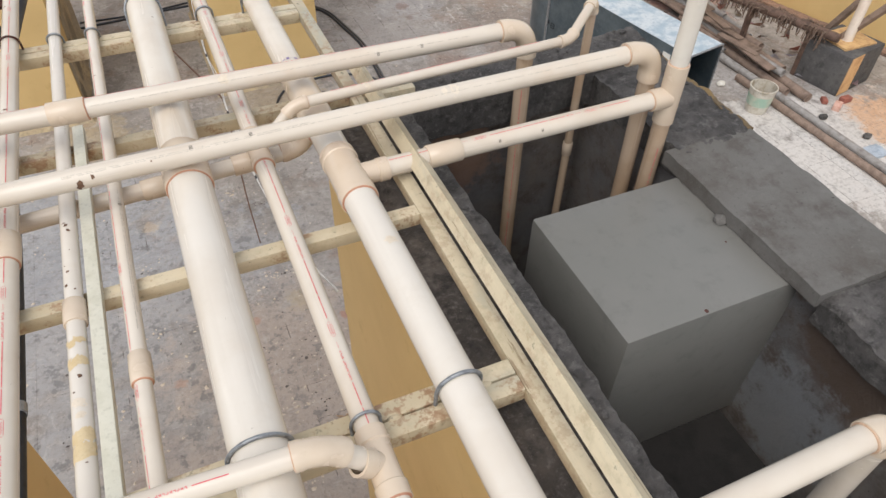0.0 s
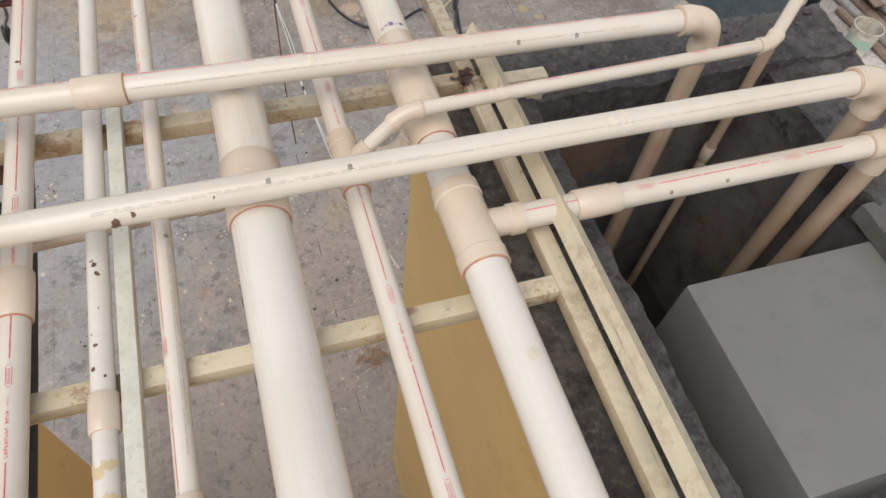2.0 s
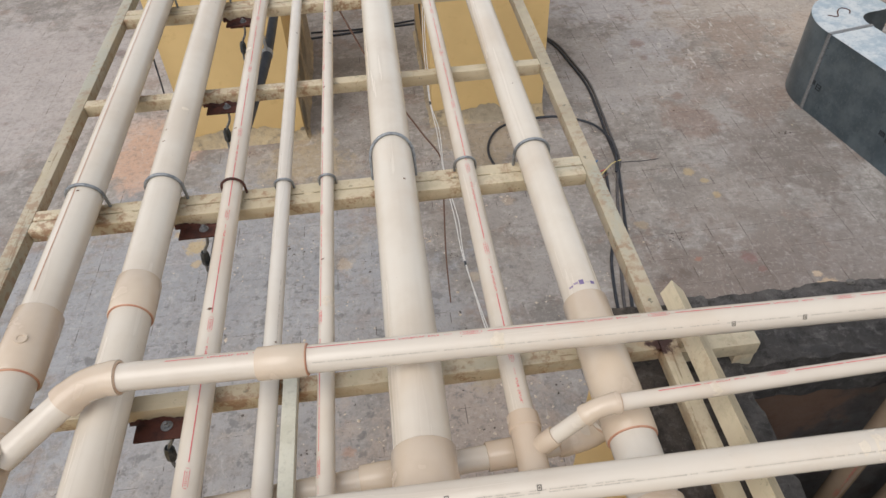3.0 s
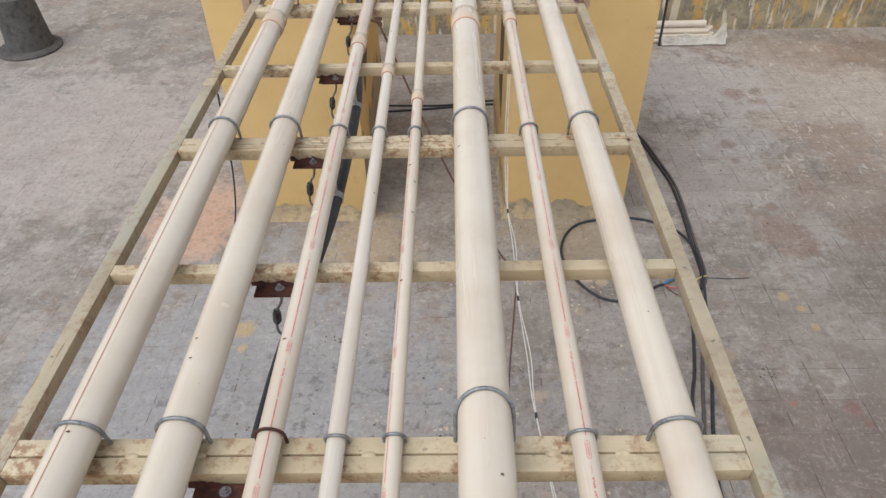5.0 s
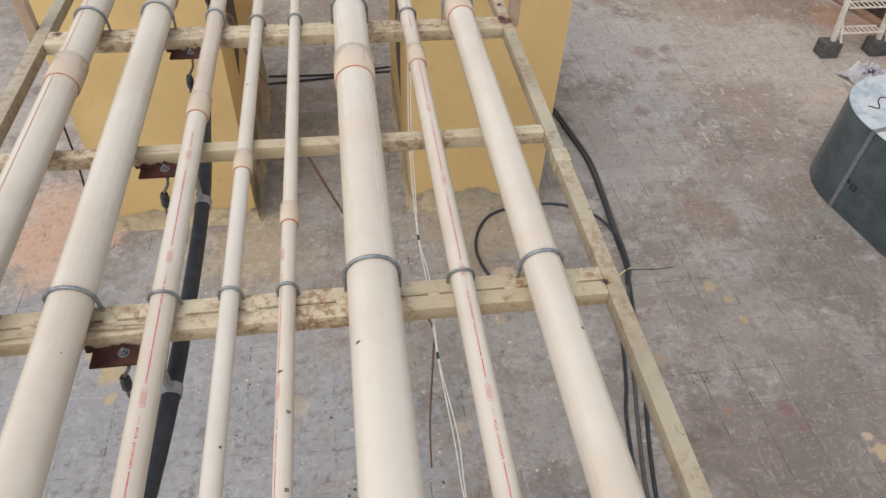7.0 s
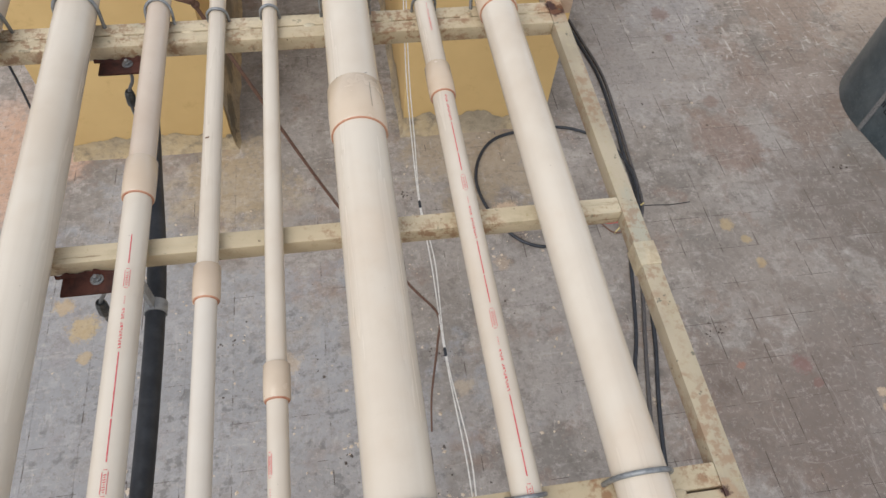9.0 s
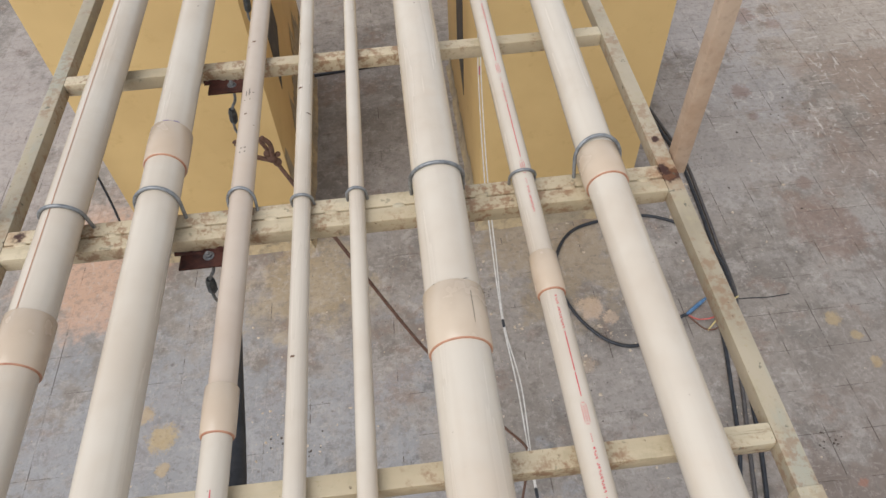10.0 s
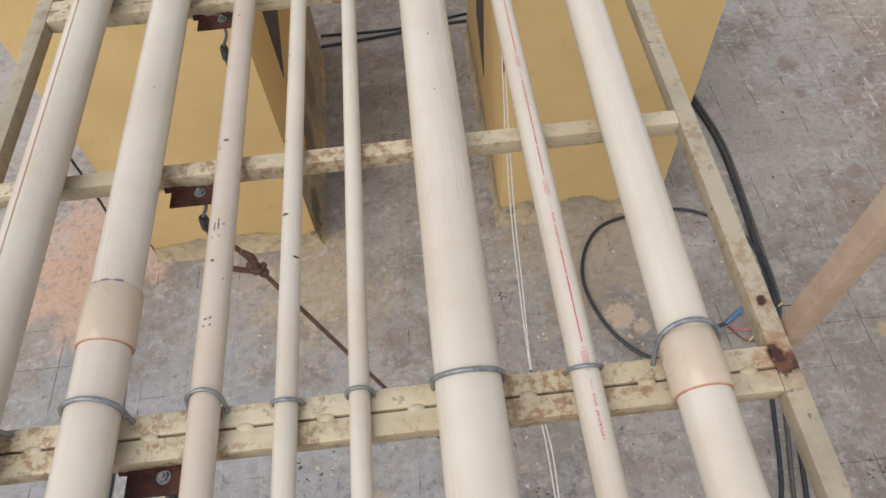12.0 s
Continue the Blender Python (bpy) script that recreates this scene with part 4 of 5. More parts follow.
lathe(bm, (1.415, 0.75, 3.52), (-1, 0.0074, -0.0116), [(0.01, R + 0.006), (0.075, R + 0.006), (0.075, R)], 32, False)
t = part("tee", bm, FITTING, riser)
glue((1.415, 0.752, 3.63), (0, 0, 1), R + 0.003, t, GLUE_PALE)
glue((1.34, 0.7505, 3.519), (1, 0, 0), R + 0.003, t, GLUE_PALE)
print_line("printed_line", (1.415, 0.752, 3.42), (0, 0, -1.17), 1.1, R, 20, RED_PRINT, riser, rng)

CX4 = (0.89, 0.015, 0.016)
h4 = crossing("thin cream branch pipe with a peaked end", [(0.1882, 0.988, 3.4915), (0.31, 1.005, 3.6), (1.2, 1.02, 3.616), (1.36, 1.15, 3.655)], 0.0155, 0.03)
elbow(h4, (0.31, 1.005, 3.6), (-0.1218, -0.017, -0.1085), CX4, 0.0155, 0.036, False, 0.003)
elbow(h4, (1.2, 1.02, 3.616), -Vector(CX4), (0.16, 0.13, 0.039), 0.0155, 0.035, False, 0.003)
straight("drop_pipe", (1.375, 1.165, 2.25), (1.37, 1.158, 3.64), 0.0155, PIPE_DROP, h4)
elbow(h4, (1.37, 1.158, 3.6575), (-0.16, -0.13, -0.039), (0, 0, -1), 0.0155, 0.045, False, 0.004)
coupling((1.3735, 1.163, 3.05), (0, 0, 1), 0.0155, 0.03, h4, 0, 0.004)
splash("smear", (0, 0.9998, 3.5944), CX4, 0.0155, 20, 0.52, 0.012, TANMARK, h4, rng, 1.4)
print_line("printed_line", (0.34, 1.0055, 3.6005), CX4, 0.82, 0.0155, -10, RED_PRINT, h4, rng, 0.02)

h5 = crossing("cream branch pipe slung under the rack's pipes", [(-1.15, 0.945, 3.422), (0.3, 1.035, 3.43), (0.34, 1.037, 3.49)], 0.024, 0.04)
elbow(h5, (0.315, 1.036, 3.43), (-1, 0, 0), (0.5, 0, 1), 0.024, 0.06)
coupling((-0.1, 1.0102, 3.4278), (1, 0.0621, 0), 0.024, 0.04, h5, 0)
coupling((0.16, 1.0263, 3.4292), (1, 0.0621, 0), 0.024, 0.05, h5, 0)

h6 = crossing("thin cream branch pipe rising from a tee", [(0.17, -0.042, 3.51), (0.085, -0.03, 3.6), (-1.2, 0.03, 3.61)], 0.021, 0.05)
elbow(h6, (0.085, -0.03, 3.6), (0.7, -0.05, -0.7), (-1, 0.045, 0), 0.021, 0.05, False)
print_line("printed_line", (0.03, -0.0274, 3.6004), (-1.285, 0.06, 0.01), 1.1, 0.021, -15, RED_PRINT, h6, rng)

h7 = crossing("cream plastic branch pipe over the tank", [(0.44, -0.36, 3.512), (1.1, -0.362, 3.53), (1.102, -0.362, 2.68)], R, 0.06)
elbow(h7, (1.1, -0.362, 3.53), (-1, 0, -0.027), (0, 0, -1), R, 0.07)

# ---- clamps ----
def u_bolt(x, y, r, lean=None, slack=0.0045, metal=None):
    ob = empty("u_bolt", "galvanised steel clamp bolt holding a pipe to the rack", "clamp", "clamp bolts on the rack")
    if metal:
        ob["label"] = "rusty dark clamp bolt holding a pipe to the rack"
    w = r + slack
    pts = [(x - w, y, H - 0.055), (x - w, y, H + r)] + [(x - w * math.cos(radians(a)), y, H + r + w * math.sin(radians(a))) for a in range(15, 180, 15)] + [(x + w, y, H + r), (x + w, y, H - 0.055)]
    tilt = rng.uniform(-0.012, 0.006) if lean is None else lean
    pts = [(px, py + tilt * (pz - H) / (2 * r), pz) for px, py, pz in pts]
    part("rod", sweep(bmesh.new(), pts, 0.0036 if r < 0.03 else 0.0044, 10), metal or STEEL, ob)
    for s in (-1, 1):
        part("nut", lathe(bmesh.new(), (x + s * w, y, H - BAR - 0.009), (0, 0, 1), [(0, 0.0085), (0.008, 0.0085)], 6), STEEL, ob)
    return ob


LEANS = {("f", 1.85): 0.045, ("f", 4.273): -0.02, ("b", 4.273): 0.012, ("c", 4.273): 0.02, ("h", 4.273): 0.028}
for y in DOUBLE:
    for key, (x, r, slant) in RUNS.items():
        u_bolt(x + slant * (y - 3) + (0.02 * (y - 4.25) if key == "h" and y > 4.3 else 0), y + (0.03 if y > 0.1 else -0.004), r, LEANS.get((key, y)), *((0.009,) if (key, y) == ("h", 4.273) else ()), metal=RUSTY if (key, y) in (("c", 1.85), ("f", 5.48)) else None)


# ---- dried splashes and smears on the pipes ----
for s, ang, size in ((-0.245, 88, 0.0075), (-0.215, 62, 0.0045), (-0.25, 105, 0.006), (-0.08, 50, 0.002)):
    splash("splash", along_h2(0), BX, R, ang, s, size, DRIP, h2, rng)
for key, ob, spots in (("d", pd, (0.2, 0.33, 0.52, 0.9, 1.3, 2.05, 2.7, 3.9, 4.6, 4.66, 4.9, 5.2)), ("c", pc, (0.5, 1.4, 2.1, 4.5, 4.62, 4.85, 4.9, 5.3)), ("f", pf, (1.7, 2.9, 4.9, 5.1)), ("b", pb, (2.0, 2.1, 2.9, 5.0)), ("a", pa, (1.9, 2.4, 3.2)), ("h", ph, (2.2, 2.9, 5.15)), ("e", pe, (1.55, 2.3, 2.9))):
    x, r, slant = RUNS[key]
    for s in spots:
        splash("splash", (x, 0, H + r), (0, 1, 0), r, rng.uniform(-45, 45), s + rng.uniform(-0.05, 0.05), rng.uniform(0.0015, 0.004), DRIP, ob, rng, rng.uniform(0.8, 2.2))
for key, ob, s, size, ang in (("h", ph, 0.45, 0.015, 12), ("d", pd, 0.3, 0.013, 0), ("d", pd, 0.27, 0.01, 5), ("e", pe, 1.42, 0.018, 10), ("b", pb, 2.2, 0.01, 25), ("c", pc, 2.6, 0.012, -20)):
    x, r, slant = RUNS[key]
    splash("smear", (x, 0, H + r), (0, 1, 0), r, ang, s, size, TANMARK, ob, rng, 1.2)
x, r, slant = RUNS["d"]
for s, ang, size in ((0.844, -5, 0.0055), (0.826, 4, 0.004), (0.822, 12, 0.005), (0.677, -12, 0.004), (0.634, -28, 0.0045), (0.617, 26, 0.003), (0.366, 15, 0.0055), (0.7, -30, 0.002), (0.75, 10, 0.002)):
    splash("splash", (x, 0, H + r), (0, 1, 0), r, ang, s, size, DRIP, pd, rng, 0.9)
GLUED = simple("ochre_glue_smear", lin(206, 186, 148), lin(200, 176, 134), 30, 0.5)
for s, size in ((0.462, 0.012), (0.405, 0.013), (0.222, 0.02), (0.19, 0.02)):
    for ang in (-62, -25, 12, 50):
        splash("smear", (x, 0, H + r), (0, 1, 0), r, ang, s + rng.uniform(-0.006, 0.006), size * rng.uniform(0.7, 1.1), GLUED, pd, rng, 1.0)
# pen and pencil marks
x, r, slant = RUNS["c"]
bm = bmesh.new()
for a, b, w, turn in ((4.64, 4.643, 0.016, -6), (4.655, 4.675, 0.0022, -14), (4.658, 4.684, 0.002, 2), (4.668, 4.671, 0.013, 14), (4.446, 4.45, 0.015, -4), (4.46, 4.464, 0.013, -2)):
    band(bm, (x, 0, H + r), (0, 1, 0), r, turn, a, b, w, 0.15)
tagged(part("pen_mark", bm, DARK_PRINT, pc), kind="stuff")
x, r, slant = RUNS["f"]
bm = bmesh.new()
band(bm, (x, 0, H + r), (0, 1, 0), r, 18, 0.974, 0.9755, 0.075, 0.1)
band(bm, (x, 0, H + r), (0, 1, 0), r + 0.0056, -5, 3.966, 3.9675, 0.07, 0.05)
band(bm, (x, 0, H + r), (0, 1, 0), r + 0.0056, 30, 3.87, 3.94, 0.001, 0.0)
tagged(part("pencil_mark", bm, DARK_PRINT, pf), kind="stuff")
small_print("small_print", (RUNS["e"][0], 0.45, H + RUNS["e"][1]), (0, 1, 0), 0.5, RUNS["e"][1], 28, pe, rng)
splash("smear", along_h2(0), BX, R, 20, 0.72, 0.016, TANMARK, h2, rng, 2.2)
splash("smear", along_h2(0), BX, R, 25, 0.69, 0.009, TANMARK, h2, rng, 1.6)
splash("smear", along_h1(0), AX, R, 30, 0.15, 0.014, TANMARK, h1, rng, 1.5)


# ---- in and on the tank ----
grey = simple("grey_enamel", lin(119, 117, 112), lin(114, 113, 108), 2.5, 0.4, 0.0, 0.03)
cabinet = empty("steel_box", "plain grey enamelled steel box standing in the tank", "box", at=(1.19, 0.37, 2.66))
part("body", one_box(-0.303, 0.3, -0.25, 0.25, 0, 0.64, bevel=0.011), grey, cabinet)
for dx, dy, w in ((-0.05, -0.238, 0.007), (0.245, -0.225, 0.012), (0.17, -0.05, 0.004)):
    part("chip", lathe(bmesh.new(), (dx, dy, 0.6392), (0, 0, 1), [(0, w), (0.0012, w * 0.8)], 7), RUSTY, cabinet, "chipped rusty spot")


def stone(name, at, size, material, label, seed):
    bm = bmesh.new()
    bmesh.ops.create_icosphere(bm, subdivisions=2, radius=size)
    for v in bm.verts:
        n = noise.fractal(v.co * (1.2 / size) + Vector((seed, 0, 0)), 1.0, 2.0, 3)
        v.co = Vector((v.co.x * 1.2, v.co.y * 0.9, v.co.z * 0.7)) * (1 + 0.3 * n)
    low = min(v.co.z for v in bm.verts)
    for v in bm.verts:
        v.co.z = max(v.co.z - low, size * 0.12) - size * 0.12
    ob = part(name, bm, material, None, sharp=25)
    ob.location = at
    return tagged(ob, label, "stone", "loose lumps of mortar")


stone("mortar_lump", (1.40, 0.395, 3.3), 0.02, SLAB, "small lump of grey mortar by the slab", 1)
for k in range(26):
    side = rng.random()
    if side < 0.45:
        p = (rng.uniform(0.6, 0.69), rng.uniform(-0.3, 1.2), 3.372)
    elif side < 0.85:
        p = (rng.uniform(0.85, 1.7), rng.uniform(1.25, 1.4), 3.374)
    else:
        p = (rng.uniform(1.5, 1.75), rng.uniform(0.75, 1.2), 3.352)
    stone("mortar_lump", p, rng.choice((0.005, 0.007, 0.009, 0.012)), RIM if k % 3 else SLAB, "loose crumb of mortar on the tank rim", k * 3.1)

# ---- under the rack ----
def conduit(pts, straps, label):
    ob = empty("black_conduit", label, "conduit", "conduits under the rack")
    path = smooth_path(pts, 6)
    part("tube", sweep(bmesh.new(), path, 0.02, 20), BLACK, ob)
    for x, y, z in straps:
        part("strap", lathe(bmesh.new(), (x, y - 0.014, z), (0, 1, 0), [(0, 0.0205), (0, 0.0235), (0.028, 0.0235), (0.028, 0.0205)], 24, False), STRAP, ob, "grey strap")
        part("strap_tail", one_box(x - 0.004, x + 0.004, y - 0.012, y + 0.012, z + 0.022, H - BAR), STRAP, ob, "grey strap")


conduit([(-0.51, -1.0, 3.3), (-0.507, 0.2, 3.29), (-0.508, 0.95, 3.3), (-0.522, 1.35, 3.3), (-0.542, 1.75, 3.29), (-0.542, 2.2, 3.28), (-0.515, 2.55, 3.275), (-0.475, 2.98, 3.284), (-0.468, 3.6, 3.292), (-0.5, 4.0, 3.3), (-0.53, 4.3, 3.31)], ((-0.507, 0.5, 3.293), (-0.475, 2.985, 3.284), (-0.468, 3.607, 3.292)), "black plastic conduit slung below the rack with grey straps")


def cable(name, pts, r, material, label, steps=8, group=""):
    p = smooth_path(pts, steps)
    return tagged(part(name, sweep(bmesh.new(), p, r, 10), material), label, "cable", group)


cable("thin_cable", [(-0.7, 2.6, 3.408), (-0.695, 3.6, 3.405), (-0.69, 4.6, 3.408), (-0.7, 5.6, 3.405), (-0.72, 6.98, 3.4)], 0.0075, BLACK, "thin black cable under the large pipe")
# cables on the floor
Z = 0.015
cable("floor_cable", [(1.2, 8.95, Z), (2.1, 8.87, Z), (2.31, 8.65, Z), (2.41, 8.14, Z), (2.48, 7.62, Z), (2.465, 7.06, Z), (2.43, 6.57, Z), (2.4, 6.07, Z), (2.295, 5.54, Z), (2.205, 5.15, Z), (2.12, 4.77, Z), (1.99, 4.3, Z), (1.9, 3.9, Z), (1.87, 3.65, Z), (1.82, 2.6, Z), (1.72, 1.4, Z)], 0.016, BLACK, "thick black cable lying on the floor", group="cables on the floor")
cable("floor_cable", [(2.23, 5.9, 0.02), (2.18, 5.62, Z), (2.13, 5.4, Z), (2.0, 4.87, Z), (1.9, 4.57, Z), (1.81, 4.1, Z), (1.77, 3.7, Z), (1.72, 2.6, Z), (1.6, 1.4, Z)], 0.015, BLACK, "thick black cable lying on the floor", group="cables on the floor")
cable("floor_cable", [(2.2, 8.95, Z), (2.36, 8.66, Z), (2.455, 8.14, Z), (2.525, 7.62, Z), (2.505, 7.06, Z), (2.47, 6.55, Z), (2.44, 6.1, Z), (2.35, 5.85, Z), (2.25, 5.55, Z), (2.16, 5.2, Z), (2.06, 4.84, Z), (1.945, 4.4, Z), (1.855, 4.0, Z), (1.82, 3.6, Z), (1.77, 2.5, Z), (1.66, 1.4, Z)], 0.015, simple("grey_cable_sheath", lin(74, 72, 74), lin(92, 88, 86), 25, 0.6), "thick dark grey cable lying on the floor", group="cables on the floor")
cable("cable_loop", [(2.0, 5.945, 0.02), (1.92, 5.92, 0.016), (1.7, 5.79, Z), (1.5, 5.72, Z), (1.3, 5.81, Z), (1.13, 6.06, Z), (1.05, 6.4, Z), (1.12, 6.7, Z), (1.31, 6.92, Z), (1.66, 7.0, Z), (1.97, 6.99, Z), (2.22, 6.86, 0.02), (2.36, 6.68, 0.035), (2.43, 6.4, 0.042), (2.4, 6.1, 0.045), (2.33, 5.85, 0.04)], 0.0135, BLACK, "loop of black cable with stripped ends", group="cables on the floor")
cable("loose_wire", [(2.45, 6.04, 0.006), (2.56, 6.035, 0.006), (2.68, 6.025, 0.006), (2.86, 6.035, 0.006)], 0.0035, BLACK, "thin black wire lying across the floor joint")
plug = bmesh.new()
lathe(plug, (1.985, 5.94, 0.022), (0.21, 0.13, 0.02), [(0, 0.011), (0.03, 0.015), (0.14, 0.017), (0.2, 0.012), (0.24, 0.007)], 14)
tagged(part("cable_lug", plug, BLUE), "blue insulated lug on the cable's end", "cable lug")
YELLOW = simple("yellow_insulation", lin(214, 196, 132), lin(204, 186, 136), 40, 0.5)
for pts, mat, nm in (([(2.0, 5.93, 0.02), (2.06, 5.88, 0.03), (2.16, 5.87, 0.05), (2.23, 5.92, 0.03)], REDWIRE, "red"), ([(2.0, 5.92, 0.02), (2.08, 5.8, 0.02), (2.16, 5.78, 0.03), (2.24, 5.84, 0.035)], ROPE, "brown"), ([(2.1, 5.78, 0.02), (2.2, 5.86, 0.05), (2.32, 5.97, 0.06), (2.44, 6.05, 0.03)], YELLOW, "yellow")):
    cable("wire_end", pts, 0.006, mat, nm + " wire end sticking out of the cable loop", 5)
cable("floor_cable", [(-0.985, 9.45, 0.01), (-0.3, 9.52, 0.012), (0.3, 9.6, 0.012), (0.9, 9.62, 0.012)], 0.016, BLACK, "black cable on the floor between the shafts", group="cables on the floor")
cable("floor_cable", [(-0.98, 9.62, 0.012), (-0.2, 9.6, 0.012), (0.5, 9.72, 0.012), (1.1, 9.8, 0.012)], 0.013, BLACK, "black cable on the floor between the shafts", group="cables on the floor")
cable("thin_cable", [(-2.31, 6.99, 1.6), (-2.36, 6.98, 0.7), (-2.45, 6.9, 0.1), (-2.42, 6.3, 0.01), (-2.38, 5.2, 0.01), (-2.45, 4.0, 0.01)], 0.009, BLACK, "thin black cable running down to the floor")
# white wire pair and cord that hang below the rack
for k, dx in enumerate((0.0, 0.018)):
    wire = cable("hanging_wire", [(0.478 + dx, 6.985, 2.5), (0.462 + dx, 6.95, 2.05), (0.44 + dx, 6.75, 1.83), (0.37 + dx, 6.0, 1.72), (0.342 + dx * 0.9, 5.5, 1.67), (0.33 + dx * 0.25, 5.06, 1.625), (0.344 + dx * 1.1, 4.7, 1.6), (0.34 + dx * 0.25, 4.2, 1.575), (0.353 + dx * 1.2, 3.7, 1.6), (0.36 + dx * 0.25, 3.26, 1.62), (0.42 - dx, 2.2, 1.9), (0.45 + dx * 0.3, 1.44, 2.3)], 0.0035, WHITEWIRE, "thin white wire hanging in a long sag", 8, "hanging white wires")
part("splice", sweep(bmesh.new(), smooth_path([(0.472, 6.94, 1.96), (0.47, 6.9, 1.9), (0.462, 6.87, 1.87)], 4), 0.006, 8), YELLOW, wire, "yellow insulated splice")
part("splice", sweep(bmesh.new(), smooth_path([(0.462, 6.87, 1.87), (0.458, 6.84, 1.86), (0.452, 6.81, 1.85)], 4), 0.0055, 8), REDWIRE, wire, "red insulated splice")
for centre in ((0.332, 5.06, 1.625), (0.342, 4.2, 1.575), (0.362, 3.26, 1.62)):
    part("tape", lathe(bmesh.new(), (centre[0], centre[1] - 0.025, centre[2]), (0, 1, 0), [(0, 0.004), (0.006, 0.0075), (0.044, 0.0075), (0.05, 0.004)], 10), BLACK, wire, "turn of black tape")
cable("cord", [(-0.53, 4.79, 3.28), (-0.5, 4.79, 3.24), (-0.42, 4.75, 3.05), (-0.1, 4.6, 2.3), (0.2, 4.46, 1.8), (0.338, 4.404, 1.574), (0.345, 4.38, 1.3), (0.34, 4.36, 0.6), (0.36, 4.33, 0.012)], 0.0065, ROPE, "brown cord knotted to the hanging wires")

knot = bmesh.new()
for dx, dz, s in ((0, 0, 0.017), (0.012, -0.02, 0.014), (-0.01, 0.018, 0.012), (0.02, 0.012, 0.009)):
    bmesh.ops.create_icosphere(knot, subdivisions=2, radius=s, matrix=Matrix.Translation((-0.478 + dx, 4.772, 3.19 + dz)))
sweep(knot, smooth_path([(-0.57, 4.77, 3.27), (-0.55, 4.77, 3.22), (-0.5, 4.77, 3.19), (-0.478, 4.77, 3.19), (-0.47, 4.765, 3.25), (-0.49, 4.765, 3.28)], 5), 0.0075, 8)
tagged(part("rope_knot", knot, ROPE), "brown rope knot tied to the hanger", "rope")

# ---- steel duct ----
# sides: zinc colour taken darker, for the shade they stand in
def zinc():
    m = Mat("galvanised_sheet", 0.38, 0.9)
    n1, n2 = m.noise(3.0, 5, 0.6), m.noise(30, 5, 0.7, offset=4.0)
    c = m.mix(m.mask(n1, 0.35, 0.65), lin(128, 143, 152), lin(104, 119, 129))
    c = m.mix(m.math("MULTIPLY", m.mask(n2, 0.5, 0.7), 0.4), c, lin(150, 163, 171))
    return m.colour(c).rough(m.mask(n2, -0.5, 1.9)).bump(n1, 0.1, 0.01).m


ZINC = zinc()
duct = empty("sheet_metal_duct", "galvanised sheet metal duct with an elbow lying on the floor", "duct", at=(4.815, 6.69, 0.0))
duct.rotation_euler = (0, 0, radians(10.4))
DW, DH, DL = 0.53, 0.935, 2.31


def shell(outline, walls, z0, z1, thick=0.004):
    """A sheet metal channel: an outline of plan points with a floor and a lid."""
    bm = bmesh.new()
    top = [bm.verts.new((x, y, z1)) for x, y in outline]
    bot = [bm.verts.new((x, y, z0)) for x, y in outline]
    bm.faces.new(top)
    bm.faces.new(bot[::-1])
    n = len(outline)
    for k in range(n):
        if k in walls:
            bm.faces.new((top[k], bot[k], bot[(k + 1) % n], top[(k + 1) % n]))
    bmesh.ops.recalc_face_normals(bm, faces=bm.faces)
    bmesh.ops.solidify(bm, geom=bm.faces[:], thickness=thick)
    return bm


part("straight_duct", shell([(0, 0), (0, -DL), (DW, -DL), (DW, 0)], (0, 2), 0.004, DH), ZINC, duct)
# top: a lighter mottled zinc carries the light from above in its colour
def lit_top_zinc():
    m = Mat("zinc_toned_for_top_light", 0.55, 0.25)
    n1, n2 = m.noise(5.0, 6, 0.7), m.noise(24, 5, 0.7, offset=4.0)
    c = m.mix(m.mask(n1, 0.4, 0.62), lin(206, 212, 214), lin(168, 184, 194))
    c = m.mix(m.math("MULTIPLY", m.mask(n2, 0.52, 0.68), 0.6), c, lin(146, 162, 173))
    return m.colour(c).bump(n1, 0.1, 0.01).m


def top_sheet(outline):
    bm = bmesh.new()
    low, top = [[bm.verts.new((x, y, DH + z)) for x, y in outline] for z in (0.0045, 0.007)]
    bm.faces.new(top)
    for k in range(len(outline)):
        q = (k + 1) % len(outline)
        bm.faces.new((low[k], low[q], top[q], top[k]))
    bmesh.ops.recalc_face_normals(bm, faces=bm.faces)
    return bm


LIT_TOP = lit_top_zinc()
part("top_sheet", top_sheet([(0, -0.021), (0, -DL), (DW, -DL), (DW, -0.021)]), LIT_TOP, duct, "mottled top sheet in a lighter zinc colour for the light from above")
CX, CY = DW + 0.2, 0.06
outer = [(CX - (DW + 0.2) * math.cos(radians(a)), CY + (DW + 0.2) * math.sin(radians(a))) for a in range(0, 91, 6)]
inner = [(CX - 0.2 * math.cos(radians(a)), CY + 0.2 * math.sin(radians(a))) for a in range(90, -1, -10)]
plan = [(0, 0.004)] + outer + [(CX + 0.3, CY + DW + 0.2), (CX + 0.3, CY + 0.2)] + inner + [(DW, 0.004)]
n_out = len(outer) + 1
part("elbow_duct", shell(plan, tuple(range(n_out)) + tuple(range(n_out + 1, len(plan) - 1)), 0.004, DH), ZINC, duct)
part("top_sheet", top_sheet([(x, max(y, 0.025)) for x, y in plan]), LIT_TOP, duct, "mottled top sheet in a lighter zinc colour for the light from above")
bm = one_box(-0.012, 0.0, -0.02, 0.024, 0.004, DH + 0.012)
box(bm, -0.012, DW + 0.012, -0.02, 0.024, DH, DH + 0.014)
box(bm, DW, DW + 0.012, -0.02, 0.024, 0.004, DH + 0.012)
part("flange", bm, STEEL, duct, "riveted joint flange")
